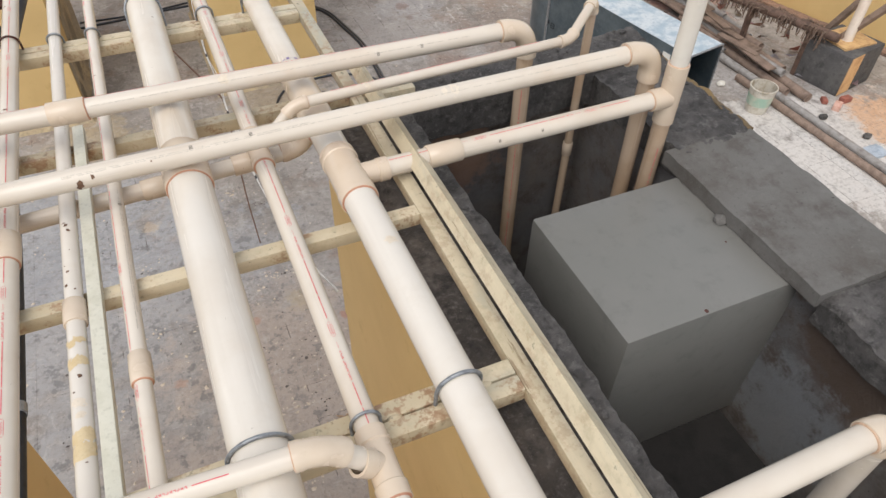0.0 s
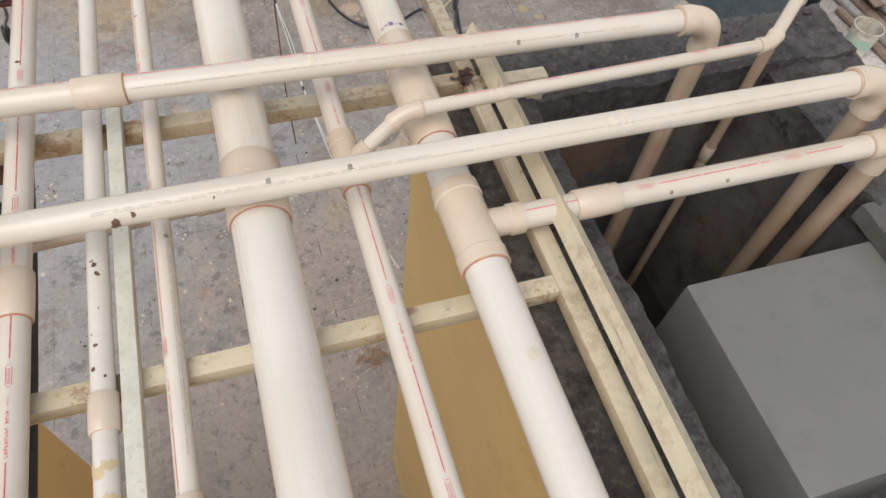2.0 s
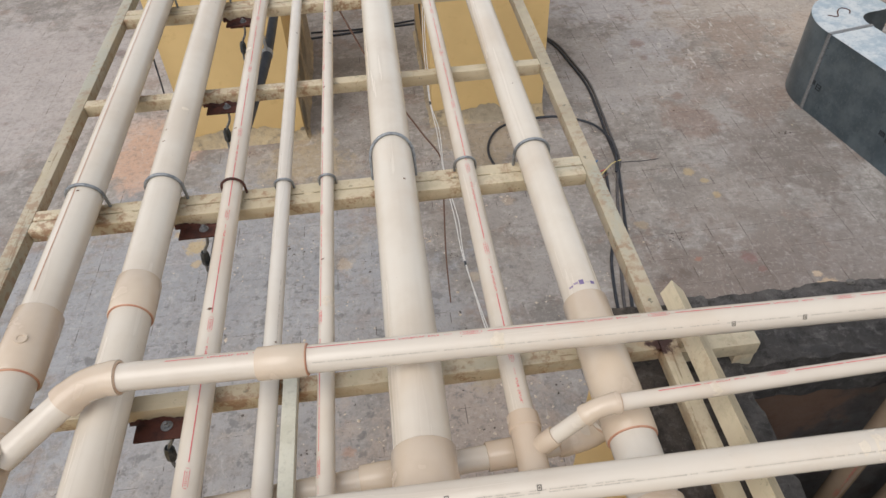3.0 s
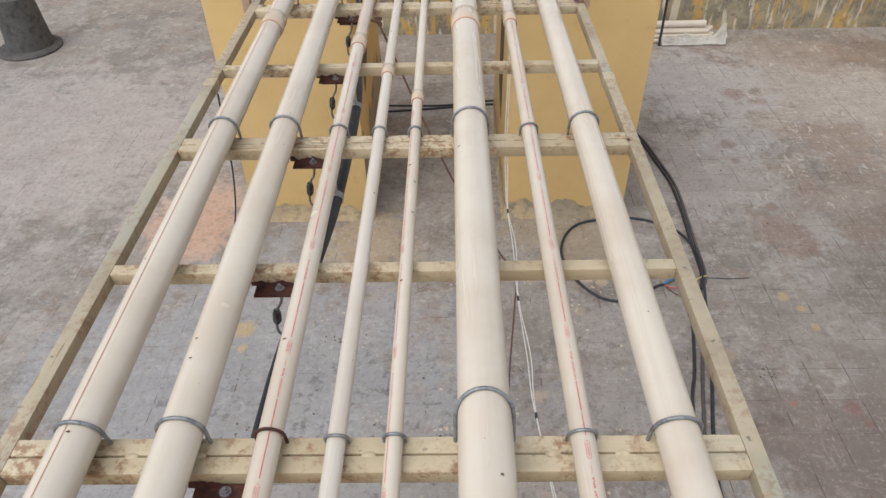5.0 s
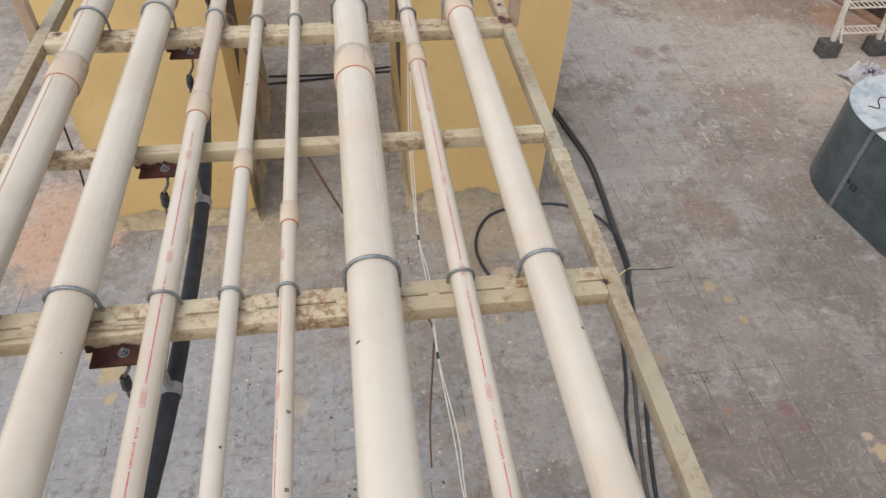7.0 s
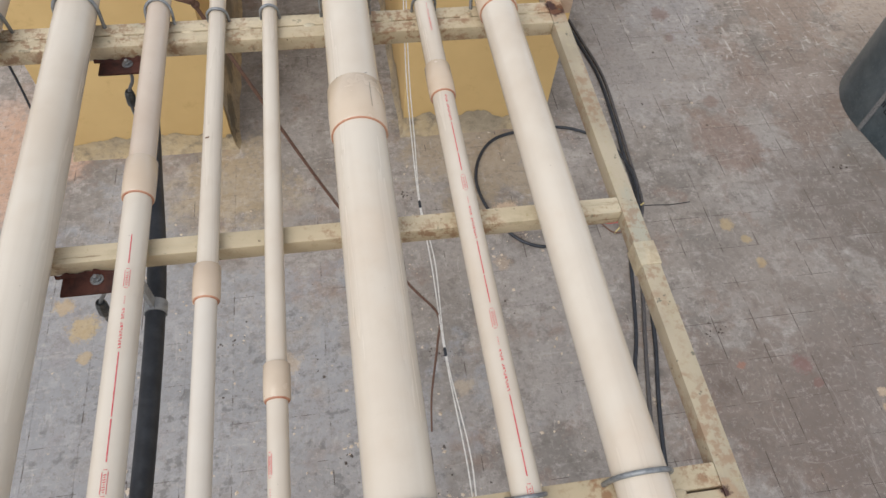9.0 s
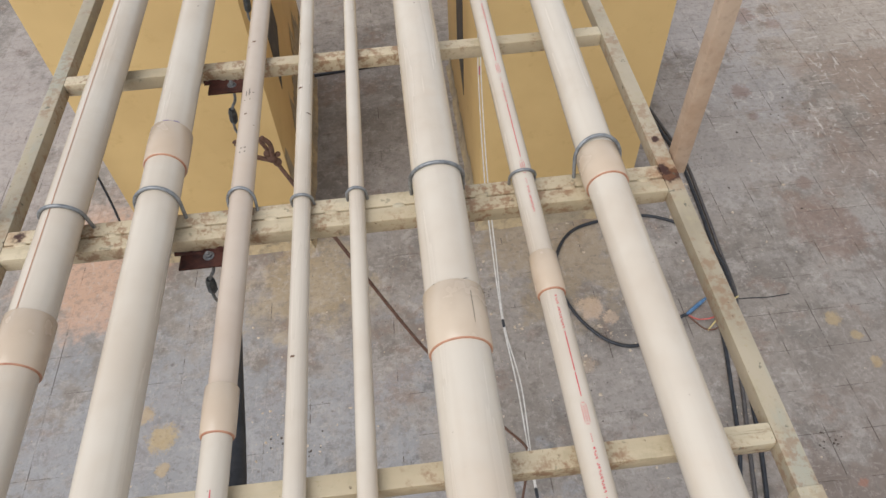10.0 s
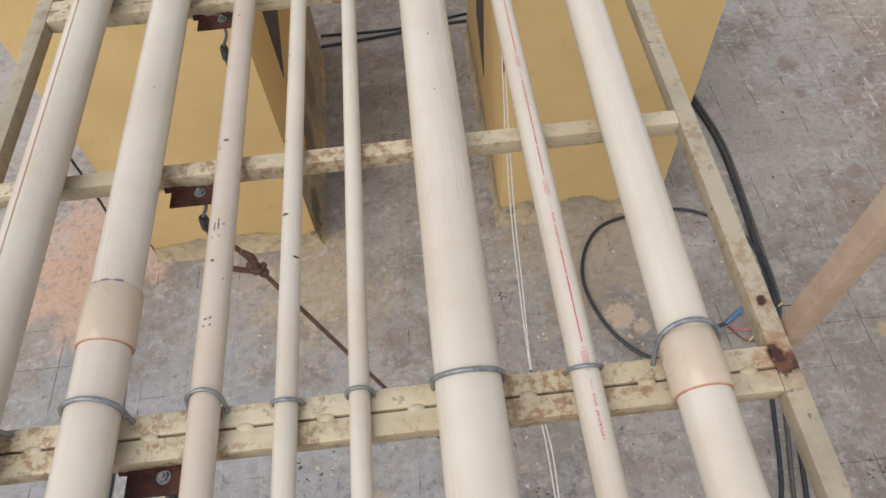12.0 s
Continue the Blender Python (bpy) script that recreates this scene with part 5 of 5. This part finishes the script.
for x in (0.08, 0.27, 0.46):
    part("rivet", lathe(bmesh.new(), (x, 0.002, DH + 0.013), (0, 0, 1), [(0, 0.007), (0.003, 0.006), (0.004, 0.002)], 8), STEEL, duct)
part("hook", sweep(bmesh.new(), smooth_path([(0.25, 0.36, DH + 0.008), (0.33, 0.3, DH + 0.008), (0.41, 0.4, DH + 0.008), (0.5, 0.45, DH + 0.008), (0.55, 0.38, DH + 0.008), (0.5, 0.31, DH + 0.008)], 6), 0.007, 8), RUSTY, duct, "bent steel hook lying on top")
# stamped marks on the side: plain bars and a square
stamp = simple("dark_stamp", lin(34, 40, 46), lin(48, 55, 62), 40, 0.6)
for y0 in (0.02, -1.05, -2.14):
    bm = bmesh.new()
    for k in range(4):
        box(bm, -0.0045, -0.003, y0 - 0.02 * k - 0.013, y0 - 0.02 * k, 0.34, 0.395)
    for q in range(3):
        box(bm, -0.0045, -0.003, y0 - 0.17, y0 - 0.1, 0.31 + 0.03 * q, 0.32 + 0.03 * q)
    box(bm, -0.0045, -0.003, y0 - 0.17, y0 - 0.16, 0.31, 0.38)
    box(bm, -0.0045, -0.003, y0 - 0.11, y0 - 0.1, 0.31, 0.38)
    tagged(part("stamped_mark", bm, stamp, duct, "dark stamped maker's mark"), kind="stuff")
bm = one_box(-0.008, 0.006, -DL - 0.004, -DL + 0.016, 0.004, DH + 0.006)
box(bm, DW - 0.006, DW + 0.008, -DL - 0.004, -DL + 0.016, 0.004, DH + 0.006)
box(bm, -0.008, DW + 0.008, -DL - 0.004, -DL + 0.016, DH - 0.004, DH + 0.008)
part("end_lip", bm, STEEL, duct, "folded lip at the open end")
part("paper_label", one_box(-0.0046, -0.003, -2.05, -1.94, 0.75, 0.84), simple("label_paper", lin(214, 212, 206), lin(196, 194, 188), 40, 0.8), duct, "small white paper label")

# ---- far end of the floor ----
WHITE = simple("white_enamel", lin(222, 218, 208), lin(200, 192, 178), 14, 0.5)
DARKBLOCK = concrete("dark_concrete_block", lin(92, 90, 88), lin(78, 76, 76), lin(60, 58, 58), lin(112, 110, 108))
ladder = empty("step_ladder", "white steel step ladder with grated treads", "ladder", at=(6.735, 9.58, 0.2))
for s in (-1, 1):
    part("side_rail", one_box(s * 0.33 - 0.025, s * 0.33 + 0.025, -0.03, 0.03, 0, 2.2, bevel=0.004, m=Matrix.Rotation(radians(-8), 4, "X")), WHITE, ladder)
    part("rear_leg", sweep(bmesh.new(), [(s * 0.33 + 0.08, -0.06, 0.0), (s * 0.33 + 0.02, 0.5, 1.1), (s * 0.33, 0.34, 2.15)], 0.014, 10), WHITE, ladder)
for k in range(6):
    z = 0.12 + 0.33 * k
    y = 0.02 + z * math.tan(radians(8))
    t = part("tread", one_box(-0.31, 0.31, y - 0.09, y - 0.078, z, z + 0.022), WHITE, ladder, "grated tread")
    part("tread_edge", one_box(-0.31, 0.31, y + 0.078, y + 0.09, z, z + 0.022), WHITE, t)
    for j in range(9):
        x = -0.28 + 0.07 * j
        part("tread_wire", one_box(x - 0.006, x + 0.006, y - 0.078, y + 0.078, z + 0.006, z + 0.016), WHITE, t)
for x in (6.38, 7.09):
    tagged(part("block", one_box(x - 0.12, x + 0.12, 9.47, 9.69, 0, 0.2, bevel=0.012), DARKBLOCK), "dark concrete block under a ladder leg", "block", "blocks under the ladder")
def crumpled(x, y, w, d, rot, seed, lift):
    """A crumpled sheet of paper lying on the floor."""
    bm, m, rows = bmesh.new(), pose(x, y, 0, 0, 0, rot), []
    for i in range(15):
        col = []
        for j in range(10):
            u, v = i / 14 - 0.5, j / 9 - 0.5
            n = noise.fractal(Vector((u * 3.2 + seed, v * 2.6, seed)), 0.7, 2.0, 4)
            col.append(bm.verts.new(m @ Vector((w * u * (1 + 0.12 * n), d * v * (1 + 0.25 * noise.noise(Vector((u * 4, seed, 0)))), 0.006 + lift * abs(n) * (1.2 - abs(u) - abs(v))))))
        rows.append(col)
    for i in range(14):
        for j in range(9):
            bm.faces.new((rows[i][j], rows[i + 1][j], rows[i + 1][j + 1], rows[i][j + 1]))
    bmesh.ops.solidify(bm, geom=bm.faces[:], thickness=0.002)
    return bm


def printed_paper():
    m = Mat("printed_paper", 0.8)
    c = m.mix(m.mask(m.noise(9.0, 4), 0.4, 0.65), lin(228, 226, 228), lin(204, 200, 206))
    band = m.math("MULTIPLY", m.near((6.68, 9.02, 0.05), 0.1, m.noise(14, 4, 0.6, offset=3.0)), m.mask(m.noise(30, 3, 0.5, (1.0, 0.3, 1.0), 0.0, 7.0), 0.42, 0.52))
    return m.colour(m.mix(band, c, lin(92, 76, 118))).m


tagged(part("paper_sack", crumpled(6.62, 9.03, 0.62, 0.38, 22, 4.3, 0.16), printed_paper(), sharp=12), "crumpled white paper sack with a purple printed band", "sack")

for row, (count, z) in enumerate(((6, 0.034), (5, 0.092), (4, 0.15))):
    for k in range(count):
        y, r, end = 11.55 + 0.068 * (k + row / 2), 0.033, 4.14 - 0.05 * ((k * 3 + row) % 4)
        tagged(part("stacked_pipe", lathe(bmesh.new(), (1.8, y, z), (1, 0.004, 0), [(0, r * 0.8), (0, r), (end - 1.8, r), (end - 1.8, r * 0.8), (end - 1.83, r * 0.75)], 16), PIPE_PALE if k % 2 else PIPE), "cream plastic pipe in a stack by the wall", "pipe", "stacked pipes by the wall")
tagged(part("stacked_pipe", lathe(bmesh.new(), (1.8, 11.72, 0.235), (1, 0.004, 0), [(0, 0.045), (0, 0.056), (2.1, 0.056), (2.12, 0.06), (2.2, 0.06), (2.2, 0.05), (2.16, 0.045)], 24), PIPE_PALE), "thick cream plastic pipe lying on the stack", "pipe", "stacked pipes by the wall")
bm = bmesh.new()
grid = []
for i in range(25):
    col = []
    for j in range(9):
        u, v = i / 24, j / 8
        fold = noise.fractal(Vector((u * 5.0, v * 2.4, 1.7)), 0.8, 2.0, 4)
        col.append(bm.verts.new((3.28 + 1.0 * u + 0.03 * fold, 11.4 + 0.13 * v + 0.02 * fold, 0.012 + (0.02 + 0.13 * v) * (0.55 + 0.6 * abs(fold)) + max(0.0, u - 0.8) * v * 0.95)))
    grid.append(col)
for i in range(24):
    for j in range(8):
        bm.faces.new((grid[i][j], grid[i + 1][j], grid[i + 1][j + 1], grid[i][j + 1]))
bmesh.ops.solidify(bm, geom=bm.faces[:], thickness=0.004)
tagged(part("plastic_sheet", bm, simple("white_sheet", lin(240, 238, 233), lin(222, 219, 212), 8, 0.5), sharp=20), "crumpled white plastic sheet against the pipe stack", "sheet")
tagged(part("steel_rod", lathe(bmesh.new(), (3.24, 11.45, 0), (0, 0.02, 1), [(0, 0.02), (1.5, 0.02)], 12), BLACK), "dark steel rod standing by the pipe stack", "rod")


def drip_wall():
    m = Mat("peeling_wall_foot", 0.85)
    run_a, run_b = m.noise(9.0, 5, 0.6, (1.0, 1.0, 0.12), 0.3, 3.0), m.noise(5.0, 6, 0.7, (1.0, 1.0, 0.3), 0.5, 13.0)
    c = m.mix(m.mask(m.noise(2.6, 5, 0.7), 0.42, 0.6), lin(168, 158, 132), lin(134, 128, 116))
    c = m.mix(m.mask(run_b, 0.5, 0.6), c, lin(200, 164, 96))
    c = m.mix(m.math("MULTIPLY", m.mask(run_a, 0.54, 0.62), 0.9), c, lin(214, 206, 186))
    c = m.mix(m.math("MULTIPLY", m.mask(m.noise(11, 6, 0.75, offset=23.0), 0.56, 0.66), 0.7), c, lin(104, 98, 88))
    return m.colour(c).bump(run_b, 0.4, 0.01).m


tagged(part("plaster_band", rough_block(-2.4, 7.2, 12.03, 12.056, 0.0, 0.62, 0.1, 0.02, 3.0), drip_wall(), sharp=20), "peeling foot of the boundary wall with pale drips", "wall", kind="structure")


# ---- yard beside the tank ----
def lying(name, a, b, r, material, label):
    a, b = Vector(a), Vector(b)
    n = (b - a).length
    prof = [(0.02, r * 0.8), (0, r * 0.85), (0, r), (n, r), (n, r * 0.85), (n - 0.02, r * 0.8)]
    return tagged(part(name, lathe(bmesh.new(), a, b - a, prof, 18), material), label, "pipe", "old pipes lying in the yard")


OLDGREY = simple("weathered_grey_pipe", lin(150, 146, 142), lin(120, 112, 106), 9, 0.7)
OLDBROWN = simple("weathered_brown_pipe", lin(142, 122, 108), lin(112, 95, 84), 9, 0.75)
lying("old_pipe", (6.86, 5.6, 0.05), (6.97, 1.9, 0.05), 0.05, OLDGREY, "long weathered grey pipe lying in the yard")
lying("old_pipe", (6.73, 5.0, 0.045), (6.82, 1.9, 0.045), 0.045, OLDBROWN, "long weathered brown pipe lying in the yard")
lying("old_pipe", (7.05, 6.6, 0.06), (7.03, 4.45, 0.06), 0.055, OLDBROWN, "weathered brown pipe lying in the yard")
lying("old_pipe", (7.22, 6.5, 0.06), (7.2, 4.25, 0.06), 0.06, OLDBROWN, "weathered brown pipe lying in the yard")
lying("old_pipe", (7.1, 6.2, 0.16), (7.16, 4.7, 0.165), 0.05, OLDGREY, "weathered grey pipe lying in the yard")
lying("old_pipe", (6.75, 7.2, 0.06), (6.95, 5.55, 0.06), 0.06, OLDGREY, "weathered grey pipe lying in the yard")
lying("old_pipe", (7.38, 6.9, 0.06), (7.4, 4.9, 0.06), 0.05, OLDBROWN, "weathered brown pipe lying in the yard")
lying("old_pipe", (6.6, 8.3, 0.06), (7.25, 7.1, 0.06), 0.06, OLDGREY, "weathered grey pipe lying in the yard")
WOOD = simple("weathered_board", lin(132, 112, 98), lin(100, 84, 73), 8, 0.85)
for k, (x, y, a, n) in enumerate(((7.12, 5.9, 4, 1.4), (7.02, 5.2, -3, 0.9), (7.3, 6.4, 8, 1.0))):
    tagged(part("board", one_box(-0.07, 0.07, -n / 2, n / 2, 0, 0.02, bevel=0.003, m=pose(x, y, 0.215 + 0.002 * k if k < 2 else 0.125, 0, 0, a)), WOOD), "weathered wooden board on the old pipes", "board", "boards in the yard")

FOOT = pose(7.924, 4.582, 0, 0, 0, 11)
footing = tagged(part("concrete_footing", one_box(-0.36, 0.36, -0.31, 0.31, 0, 0.53, bevel=0.02, m=FOOT), DARKBLOCK), "dark concrete footing block with a sandy top", "block")
# tan plaster strip colours in the lit edge beside the block's shadowed face
part("tan_face", one_box(-0.345, -0.1, -0.316, -0.311, 0.01, 0.52, m=FOOT), simple("lit_tan_plaster", lin(206, 166, 118), lin(178, 136, 92), 8, 0.9), footing, "tan plaster edge in a sunlit tone")
part("sand_top", rough_block(7.68, 8.2, 4.38, 4.84, 0.531, 0.556, 0.06, 0.012, 2.0), simple("sand", lin(206, 170, 120), lin(180, 140, 96), 14, 0.95, 0, 0.6), footing, "layer of orange sand")
tagged(part("standing_pipe", lathe(bmesh.new(), (7.9, 4.57, 0.545), (0, 0, 1), [(0, 0.075), (0.02, 0.06), (2.4, 0.06)], 20), PIPE_TAN), "tan pipe standing on the footing block", "pipe")
OLDRUST = simple("old_brown_rust", lin(104, 82, 70), lin(72, 56, 48), 14, 0.85, 0, 0.6)
rail = empty("rusty_rail", "rusty pipe rail on short posts wrapped in old fibre", "rail")
part("pipe_length", lathe(bmesh.new(), (6.75, 7.4, 0.62), (0.9, -2.95, 0.03), [(0, 0.045), (0, 0.055), (3.03, 0.055), (3.03, 0.045)], 18), OLDRUST, rail)
FIBRE = simple("old_fibre", lin(118, 98, 84), lin(82, 68, 59), 30, 0.95, 0, 0.8)
for k in range(7):
    t = 0.06 + 0.14 * k
    c = Vector((6.75, 7.4, 0.62)).lerp(Vector((7.62, 4.55, 0.65)), t)
    if k % 2 == 0:
        part("post", one_box(c.x - 0.03, c.x + 0.03, c.y - 0.03, c.y + 0.03, 0, c.z - 0.04), OLDRUST, rail)
    bm = bmesh.new()
    for j in range(60):
        p = c + Vector((rng.uniform(-0.03, 0.03), rng.uniform(-0.2, 0.2), 0.02))
        d = Vector((rng.uniform(-0.14, 0.14), rng.uniform(-0.06, 0.06), -rng.uniform(0.04, 0.2)))
        sweep(bm, smooth_path([p, p + Vector((d.x * 0.7, d.y, 0.02)), p + d], 3), 0.006, 5)
    part("fibre_wrap", bm, FIBRE, rail, "frayed brown fibre wrapping")
for x, y, a, n in ((7.7, 4.95, 62, 1.5), (8.2, 5.3, 70, 1.7)):
    tagged(part("leaning_timber", one_box(-0.045, 0.045, -0.035, 0.035, 0, n, bevel=0.004, m=pose(x, y, 0, 90 - a, 18, 0)), WOOD), "dark weathered timber leaning by the wall", "timber", "timbers by the wall")

for k in range(9):
    a = rng.uniform(-0.12, 0.12)
    x, y, n = 7.1 + 0.14 * (k % 4) + rng.uniform(-0.04, 0.04), 6.2 + 0.17 * k, rng.uniform(1.2, 2.4)
    lying("old_pipe", (x, y - n / 2, 0.07 + 0.05 * (k % 3)), (x - a * n, y + n / 2, 0.07 + 0.05 * ((k + 1) % 3)), rng.uniform(0.03, 0.055), OLDGREY if k % 2 else OLDBROWN, "weathered pipe thrown on the yard's heap")
for k in range(6):
    x, y, n = 7.0 + 0.09 * k, 5.4 + 0.42 * k, rng.uniform(0.6, 1.3)
    tagged(part("board", one_box(-0.05, 0.05, -n / 2, n / 2, 0, 0.018, bevel=0.003, m=pose(x, y, 0.24 + 0.012 * k, rng.uniform(-4, 4), rng.uniform(-6, 6), rng.uniform(-14, 14))), WOOD), "weathered wooden board on the old pipes", "board", "boards in the yard")
scrap = bmesh.new()
for k in range(70):
    c = Vector((rng.gauss(7.75, 0.35), rng.gauss(6.3, 0.9), rng.uniform(0.02, 0.16)))
    e = [c + Vector((rng.uniform(-1, 1), rng.uniform(-1, 1), rng.uniform(-0.4, 0.6))) * rng.uniform(0.05, 0.13) for _ in range(4)]
    vs = [scrap.verts.new((p.x, p.y, max(p.z, 0.004))) for p in e]
    scrap.faces.new(vs[:3])
    scrap.faces.new((vs[0], vs[2], vs[3]))
bmesh.ops.solidify(scrap, geom=scrap.faces[:], thickness=0.004)
scrap_mat = Mat("mixed_scrap", 0.7)
scrap_mat.colour(scrap_mat.ramp(scrap_mat.island, (0.0, lin(196, 190, 182)), (0.3, lin(120, 84, 66)), (0.5, lin(150, 152, 160)), (0.7, lin(168, 96, 78)), (0.85, lin(90, 74, 66)), (1.0, lin(206, 200, 190))))
tagged(part("scrap_heap", scrap, scrap_mat.m, sharp=5), "heap of torn paper, foil and rusty scrap", "rubbish", kind="stuff")
for x, y, sx, label in ((6.45, 4.97, 0.05, "pale broken lump of plaster"), (7.12, 3.9, 0.05, "dark broken stone by the pipes")):
    stone("mortar_lump", (x, y, 0), sx, WHITE if "pale" in label else RIM, label, x)

bucket = empty("bucket", "dirty white plastic bucket with a faded green band", "bucket", at=(6.49, 4.37, 0.0))
PAILW = simple("dirty_white_pail", lin(196, 190, 178), lin(160, 148, 128), 9, 0.6)
part("pail", lathe(bmesh.new(), (0, 0, 0), (0, 0, 1), [(0, 0.125), (0.0, 0.13), (0.3, 0.155), (0.31, 0.165), (0.325, 0.165), (0.325, 0.15), (0.02, 0.12), (0.02, 0.0001)], 28, False), PAILW, bucket)
part("faded_band", lathe(bmesh.new(), (0, 0, 0.1), (0, 0, 1), [(0, 0.1388), (0, 0.1402), (0.13, 0.151), (0.13, 0.1496)], 28, False), simple("faded_green", lin(150, 176, 158), lin(190, 188, 170), 7, 0.6), bucket)
for k, (x, y, s) in enumerate(((7.66, 4.08, 0.07), (7.44, 4.0, 0.075), (7.4, 4.17, 0.055))):
    tagged(part("brick", one_box(-s, s, -s * 0.6, s * 0.6, 0, s, bevel=0.01, m=pose(x, y, 0, 0, 0, 30 * k)), simple("red_brick", lin(150, 92, 78), lin(118, 70, 60), 10, 0.9) if k == 0 else simple("pinkish_brick", lin(206, 168, 152), lin(178, 128, 112), 10, 0.9) if k == 1 else bpy.data.materials["red_brick"]), "broken red brick lying in the yard", "brick", "broken bricks")
stone("mortar_lump", (7.3, 3.4, 0), 0.05, RIM, "dark stone lying in the yard", 4.0)
tagged(part("rag", rough_block(7.02, 7.28, 3.05, 3.25, 0.0, 0.03, 0.03, 0.015, 6.0), simple("blue_grey_rag", lin(170, 180, 190), lin(140, 150, 160), 12, 0.9)), "pale blue rag on the ground", "rag")

# ---- loose crumbs on the floor ----
def crumbs(name, count, zones, material, label, lo, hi):
    bm = bmesh.new()
    heaps = []
    for _ in range(count // 16):
        cx, cy, sx, sy = rng.choice(zones)
        heaps.append((rng.gauss(cx, sx), rng.gauss(cy, sy), rng.choice((0.05, 0.1, 0.2, 0.5))))
    for _ in range(count):
        cx, cy, spread = rng.choice(heaps)
        x, y, s = rng.gauss(cx, spread), rng.gauss(cy, spread * 0.7), lo + (hi - lo) * rng.random() ** 3
        a = rng.uniform(0, 6.28)
        vs = []
        for k in range(5):
            q, w = a + k * 1.2566, s * rng.uniform(0.3, 1.4)
            vs.append(bm.verts.new((x + w * math.cos(q), y + w * math.sin(q), 0.0005)))
        top = bm.verts.new((x, y, s * rng.uniform(0.3, 0.8)))
        for k in range(5):
            bm.faces.new((vs[k], vs[(k + 1) % 5], top))
    return tagged(part(name, bm, material, sharp=5), label, "debris", kind="stuff")


ZONES = ((0.3, 2.6, 0.45, 0.6), (0.8, 3.2, 0.7, 0.7), (1.2, 4.2, 0.7, 0.9), (-0.4, 3.4, 0.7, 0.9), (2.3, 6.9, 0.6, 0.5), (0.3, 5.4, 0.9, 0.8))
crumbs("plaster_chips", 1700, ((0.25, 2.5, 0.4, 0.5),) + ZONES, simple("pale_plaster_chip", lin(204, 190, 172), lin(184, 166, 146), 30, 0.9), "pale plaster chips scattered over the floor", 0.0025, 0.018)
crumbs("dark_grit", 700, ZONES + ((3.5, 7.5, 1.5, 1.5),), simple("dark_grit_stone", lin(92, 82, 76), lin(70, 62, 58), 30, 0.9), "dark grit scattered over the floor", 0.0025, 0.014)
straw = bmesh.new()
for _ in range(90):
    p = Vector((rng.gauss(0.54, 0.06), rng.gauss(2.14, 0.04), 0.006))
    d = Vector((rng.uniform(-1, 1), rng.uniform(-1, 1), rng.uniform(0, 0.3))) * 0.05
    sweep(straw, [p, p + d * 0.5 + Vector((0, 0, 0.008)), p + d], 0.0022, 4)
tagged(part("straw_tuft", straw, simple("dry_straw", lin(184, 150, 110), lin(150, 116, 80), 30, 0.9)), "small tuft of dry brown fibre on the floor", "debris", kind="stuff")

# ---- floor tiles ----
PITCH, GAP, GAP_Y = 0.328, 0.005, 0.003


def tile_mesh(bm, x, y, dz, tilt):
    ax, ay = PITCH / 2 - GAP / 2, PITCH / 2 - GAP_Y / 2
    corners = ((-1, -1), (1, -1), (1, 1), (-1, 1))
    top = [bm.verts.new((x + sx * (ax - 0.0008), y + sy * (ay - 0.0005), dz + tilt * sx)) for sx, sy in corners]
    low = [bm.verts.new((x + sx * ax, y + sy * ay, -0.006)) for sx, sy in corners]
    bm.faces.new(top)
    for k in range(4):
        bm.faces.new((top[(k + 1) % 4], top[k], low[k], low[(k + 1) % 4]))


floor = empty("floor", "worn grey cement tile floor with stains and dust", "floor", kind="structure")
bed_x, bed_y = 2.635 - 36.5 * PITCH, 5.87 - 24.5 * PITCH
part("joint_bed", one_box(bed_x - PITCH / 2, bed_x + 57.5 * PITCH, bed_y - PITCH / 2, bed_y + 43.5 * PITCH, -0.009, -0.0014), JOINT, floor, "dusty joints between the tiles")
kinds = []
for k in range(6):
    bm = bmesh.new()
    tile_mesh(bm, 0, 0, -0.0003 * (k % 3), 0.0004 * (k - 2.5) / 2.5)
    me = bpy.data.meshes.new("tile")
    bm.to_mesh(me)
    bm.free()
    me.materials.append(TILE)
    kinds.append(me)
rest = bmesh.new()
X0, YY0 = 2.635 - 36.5 * PITCH, 5.87 - 24.5 * PITCH
for i in range(58):
    for j in range(44):
        x, y = X0 + i * PITCH, YY0 + j * PITCH
        if -1.35 < x < 3.45 and 2.0 < y < 8.4:
            t = new("tile", rng.choice(kinds))
            t.location, t.parent = (x, y, 0), floor
        else:
            tile_mesh(rest, x, y, -0.0004 * rng.random(), 0.0003 * rng.uniform(-1, 1))
tagged(part("outer_tiles", rest, TILE, floor, sharp=20), kind="stuff")

stand = empty("stand_base", "dark round stand base on the open floor", "stand", at=(-7.0, 11.75, 0))
part("plate", lathe(bmesh.new(), (0, 0, 0), (0, 0, 1), [(0, 0.5), (0.03, 0.5), (0.05, 0.46)], 32), DARKBLOCK, stand)
part("pedestal", lathe(bmesh.new(), (0, 0.05, 0.05), (0, 0, 1), [(0, 0.36), (0.2, 0.34), (0.8, 0.3), (0.82, 0.28)], 32), DARKBLOCK, stand)
